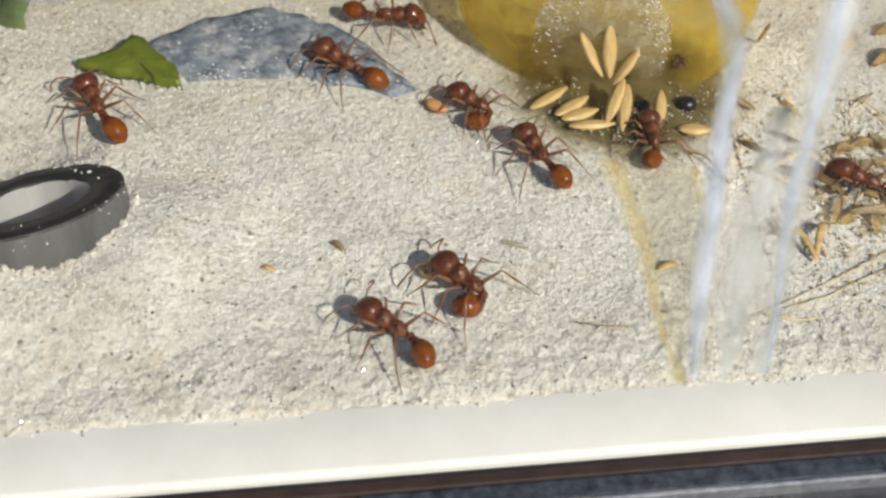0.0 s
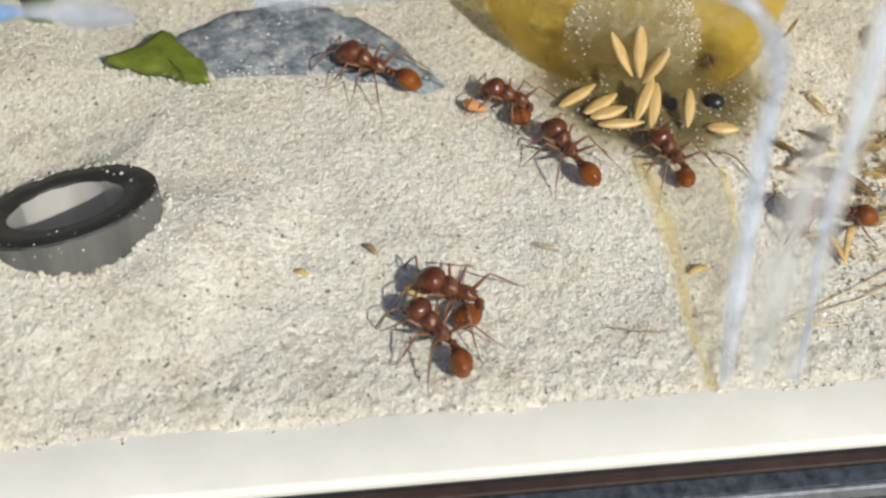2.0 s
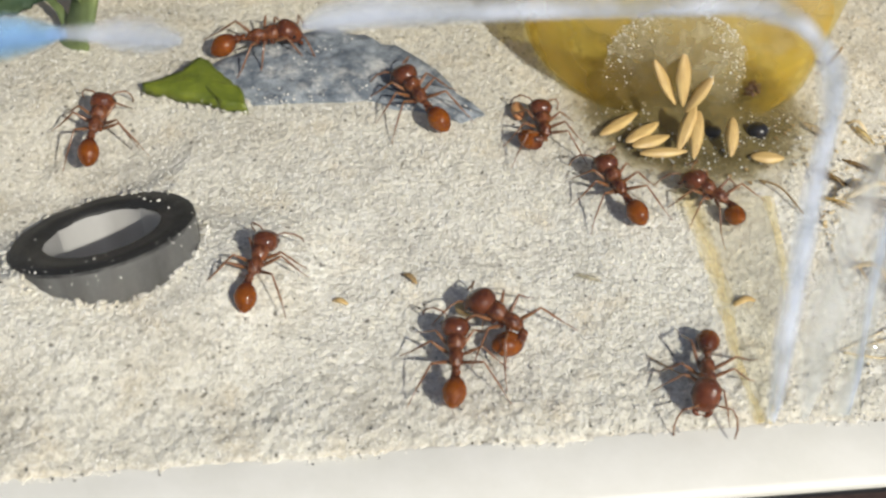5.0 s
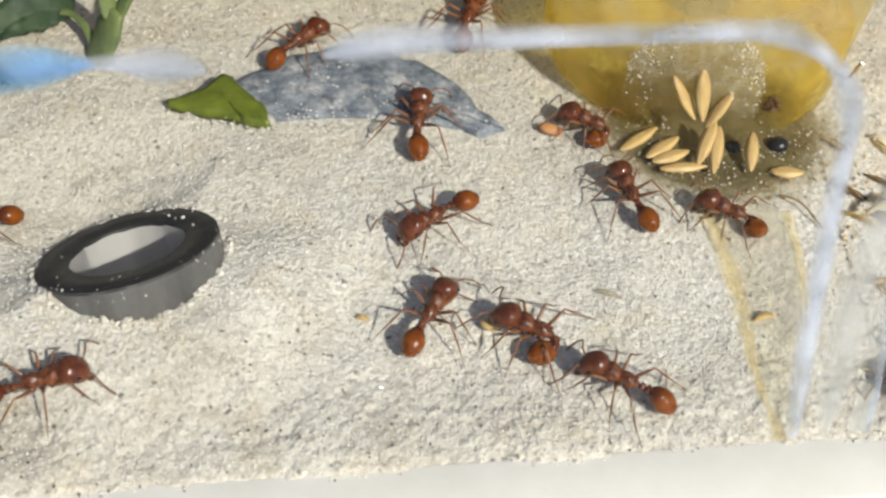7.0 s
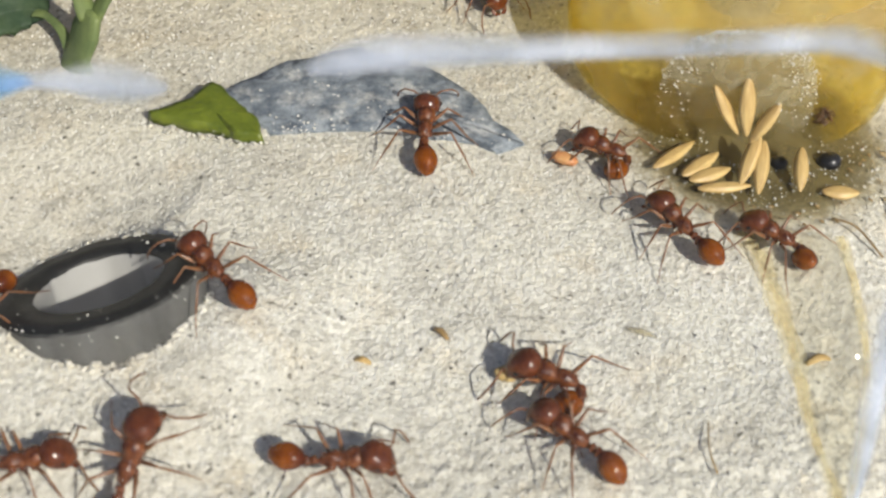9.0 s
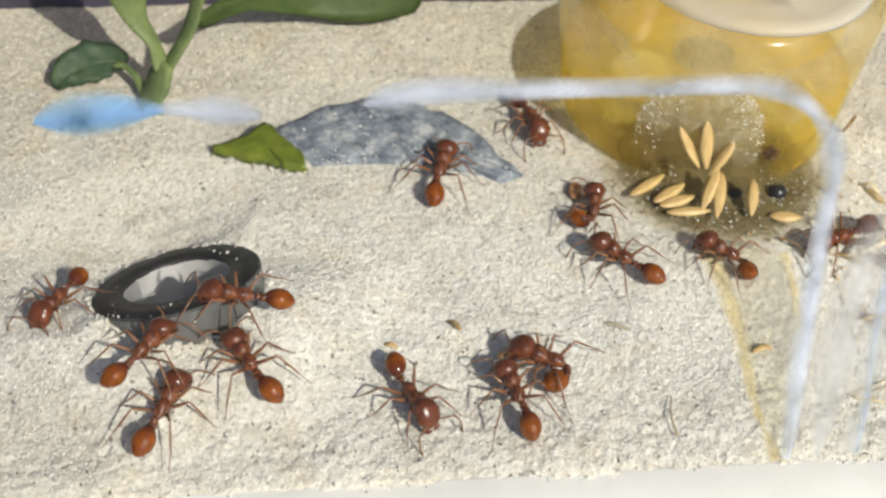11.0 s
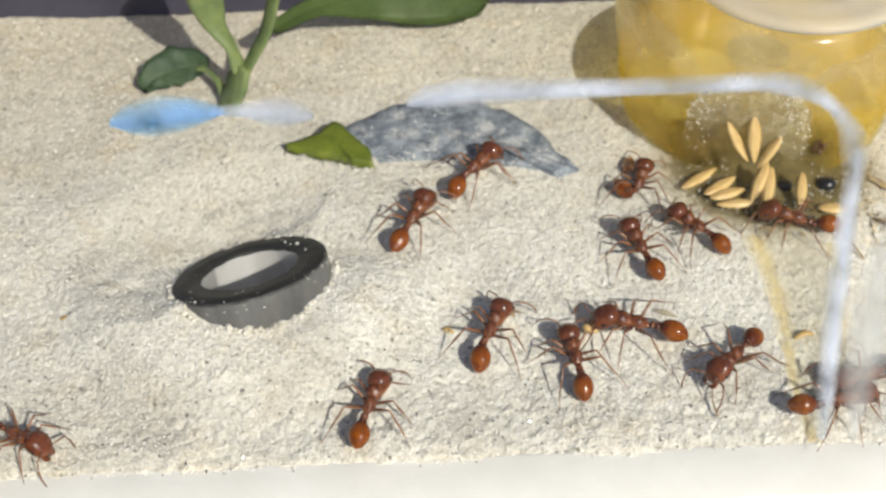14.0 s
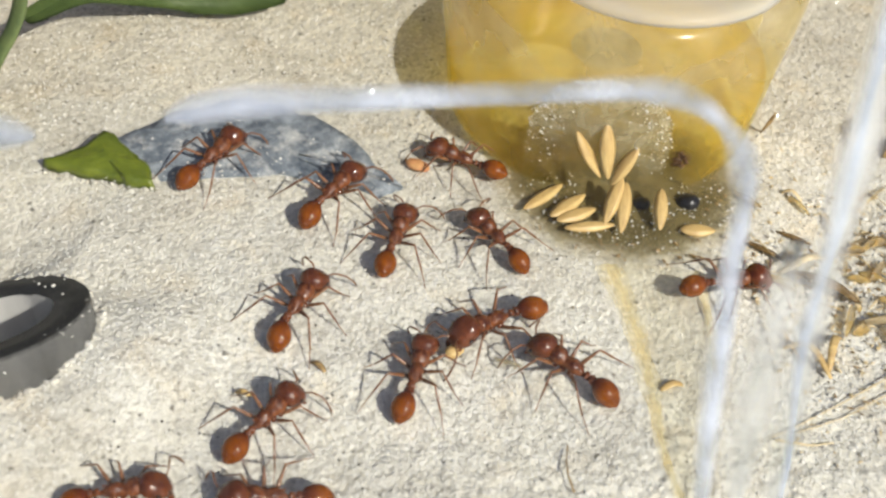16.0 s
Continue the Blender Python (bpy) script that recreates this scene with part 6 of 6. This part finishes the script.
        (14.5, 0.0212, 0.0113, 0.0000, 152), (14.75, 0.0210, 0.0086, 0.0000, 106), (15, 0.0209, 0.0059, 0.0000, 60),
        (15.5, 0.0258, 0.0067, 0.0000, 31), (16, 0.0301, 0.0077, 0.0000, 7),
    ],
    "K": [
        (0, 0.0467, -0.0076, 0.0000, 5), (7, 0.0464, -0.0010, 0.0000, 54), (9.25, 0.0470, -0.0010, 0.0000, 112),
        (11.5, 0.0476, -0.0010, 0.0000, 170), (13.5, 0.0340, -0.0084, 0.0000, 179), (14, 0.0288, -0.0062, 0.0000, 204),
        (14.5, 0.0231, -0.0023, 0.0000, 170), (15, 0.0195, -0.0028, 0.0000, 156), (15.5, 0.0182, -0.0023, 0.0000, 146),
        (16, 0.0173, -0.0008, 0.0000, 139),
    ],
}

for name in ANT_ROWS:
    if name == "A":
        ANTS[name] = first_ant
    else:
        ANTS[name] = copy_thing(first_ant, pose(0, 0, 0))
    k = SIZES.get(name, 1.0)
    ANTS[name].scale = (k, k, k)
    if name in ANT_LABELS:
        ANTS[name]["label"] = ANT_LABELS[name]


def child(ob, kind):
    return [c for c in ob.children if c.name.split(".")[0] == kind]


# each ant carries its abdomen a little differently, turned about the waist
bend = random.Random(12)
for name, ob in ANTS.items():
    g_ = child(ob, "gaster")[0]
    hinge = Vector((-1.90 * MM, 0, 1.40 * MM))
    turn = Euler((0, radians(bend.uniform(-22, 8)), radians(bend.uniform(-20, 20)))).to_matrix()
    g_.location = hinge + turn @ (g_.location - hinge)
    g_.rotation_euler = (turn @ g_.rotation_euler.to_matrix()).to_euler()
# ants that sit bent or curled up, the abdomen drawn in beside the body, until they stretch out: seconds, places and turns of abdomen and waist
CURLED = {
    "A": (4.4, 5.4, pose(-2.74 * MM, 0.58 * MM, 1.25 * MM, 0, -4, -35), pose(-1.38 * MM, 0.02 * MM, 1.36 * MM, 0, 0, -18)),
    "B": (12.9, 13.7, pose(-0.75 * MM, 1.30 * MM, 0.95 * MM, 0, 12, -120), pose(-1.20 * MM, 0.35 * MM, 1.30 * MM, 0, 10, -75)),
    "T1": (14.7, 15.4, pose(-0.75 * MM, 1.30 * MM, 0.90 * MM, 0, 12, -120), pose(-1.20 * MM, 0.35 * MM, 1.30 * MM, 0, 10, -75)),
    "U": (12.0, 12.5, pose(-2.05 * MM, 0.45 * MM, 0.95 * MM, 0, 30, -30), pose(-1.30 * MM, 0.05 * MM, 1.30 * MM, 0, 20, -15)),
}
for who, at, size in (("B", (3.30, 0.35, 0.60), (0.75, 0.5, 0.35)), ("T1", (3.4, 1.7, 0.55), (1.15, 0.60, 0.42))):
    bm = bmesh.new()
    blob(bm, [v * MM for v in at], [v * MM for v in size], lambda p: p * (1 + 0.15 * noise.noise(p * 1.7)), 12, 8)
    part("held_husk", bm, ORANGE_HUSK if who == "T1" else HUSK, ANTS[who], "orange-brown husk held in the jaws")


def motions():
    rng = random.Random(4)
    walk(TWIG, [(0, pose(0.0188, -0.0071, 0, 0, 0, -5)), (4.2, pose(0.0188, -0.0071, 0, 0, 0, -5)), (5.2, pose(0.0178, -0.0078, 0, 0, 0, -45)), (6.3, pose(0.0166, -0.0083, 0, 0, 0, -90)), (16, pose(0.0166, -0.0083, 0, 0, 0, -90))])
    for name, rows in ANT_ROWS.items():
        ob = ANTS[name]
        walk(ob, [(r[0], pose(r[1], r[2], r[3] if r[3] < 0 else max(r[3], ground_height(r[1], r[2])), 0, r[5] if len(r) > 5 else 0, r[4])) for r in rows])
        # legs swing in two tripods while the ant moves
        legs = child(ob, "leg")
        rest = [(l.location.copy(), l.rotation_euler.z) for l in legs]
        times, phase, gait = [], 0.0, []
        for (t0, x0, y0, _, a0), (t1, x1, y1, _, a1) in zip([r[:5] for r in rows], [r[:5] for r in rows[1:]]):
            dist = math.hypot(x1 - x0, y1 - y0) + radians(abs(a1 - a0)) * 0.003
            n = max(1, min(16, int(round((t1 - t0) / 0.1)))) if dist > 0.0006 else 1
            for k in range(n):
                gait.append((t0 + (t1 - t0) * k / n, phase, min(1.0, dist / max(0.1, t1 - t0) / 0.006)))
                phase += dist / n / 0.0032 * math.pi
        gait.append((16.0, phase, 0.1))
        for i, (l, (loc, _)) in enumerate(zip(legs, rest)):
            side = 1 if i >= 3 else -1
            shift = math.pi * ((i % 3 + (0 if side > 0 else 1)) % 2)
            stand = rng.uniform(-14, 14)
            keys, last = [], -1.0
            for t, p, amp in gait:
                if t - last < 0.06:
                    continue
                last = t
                sw = stand + 16 * (0.15 + 0.85 * amp) * math.sin(p + shift)
                up = 5 * amp * max(0.0, math.cos(p + shift))
                keys.append((t, Matrix.Translation(loc) @ pose(0, 0, 0, up * side, 0, sw * side)))
            walk(l, keys)
        if name in CURLED:
            t0, t1, tail, hinge = CURLED[name]
            for kind, drawn in (("gaster", tail), ("waist", hinge)):
                limb = child(ob, kind)[0]
                out = limb.matrix_basis.copy()
                walk(limb, [(0, drawn), (t0, drawn), ((t0 + t1) / 2, drawn.lerp(out, 0.5)), (t1, out), (16, out)])
        # the head turns and the feelers sweep a little
        for head in child(ob, "head"):
            base, turn = head.location.copy(), head.rotation_euler.y
            p0, p1 = rng.uniform(0, 6), rng.uniform(0, 6)
            walk(head, [(t / 2, Matrix.Translation(base) @ Euler((0, turn + radians(6 * math.sin(t * 0.9 + p1)), radians(9 * math.sin(t * 1.15 + p0)))).to_matrix().to_4x4()) for t in range(33)])
            for k, feeler in enumerate(child(head, "antenna")):
                walk(feeler, [(t / 3, pose(0, 0, 0, 7 * math.sin(t * 1.7 + p0 + k), 6 * math.sin(t * 1.1 + p1 + 2 * k), 10 * math.sin(t * 1.4 + p1 + k))) for t in range(49)])


motions()
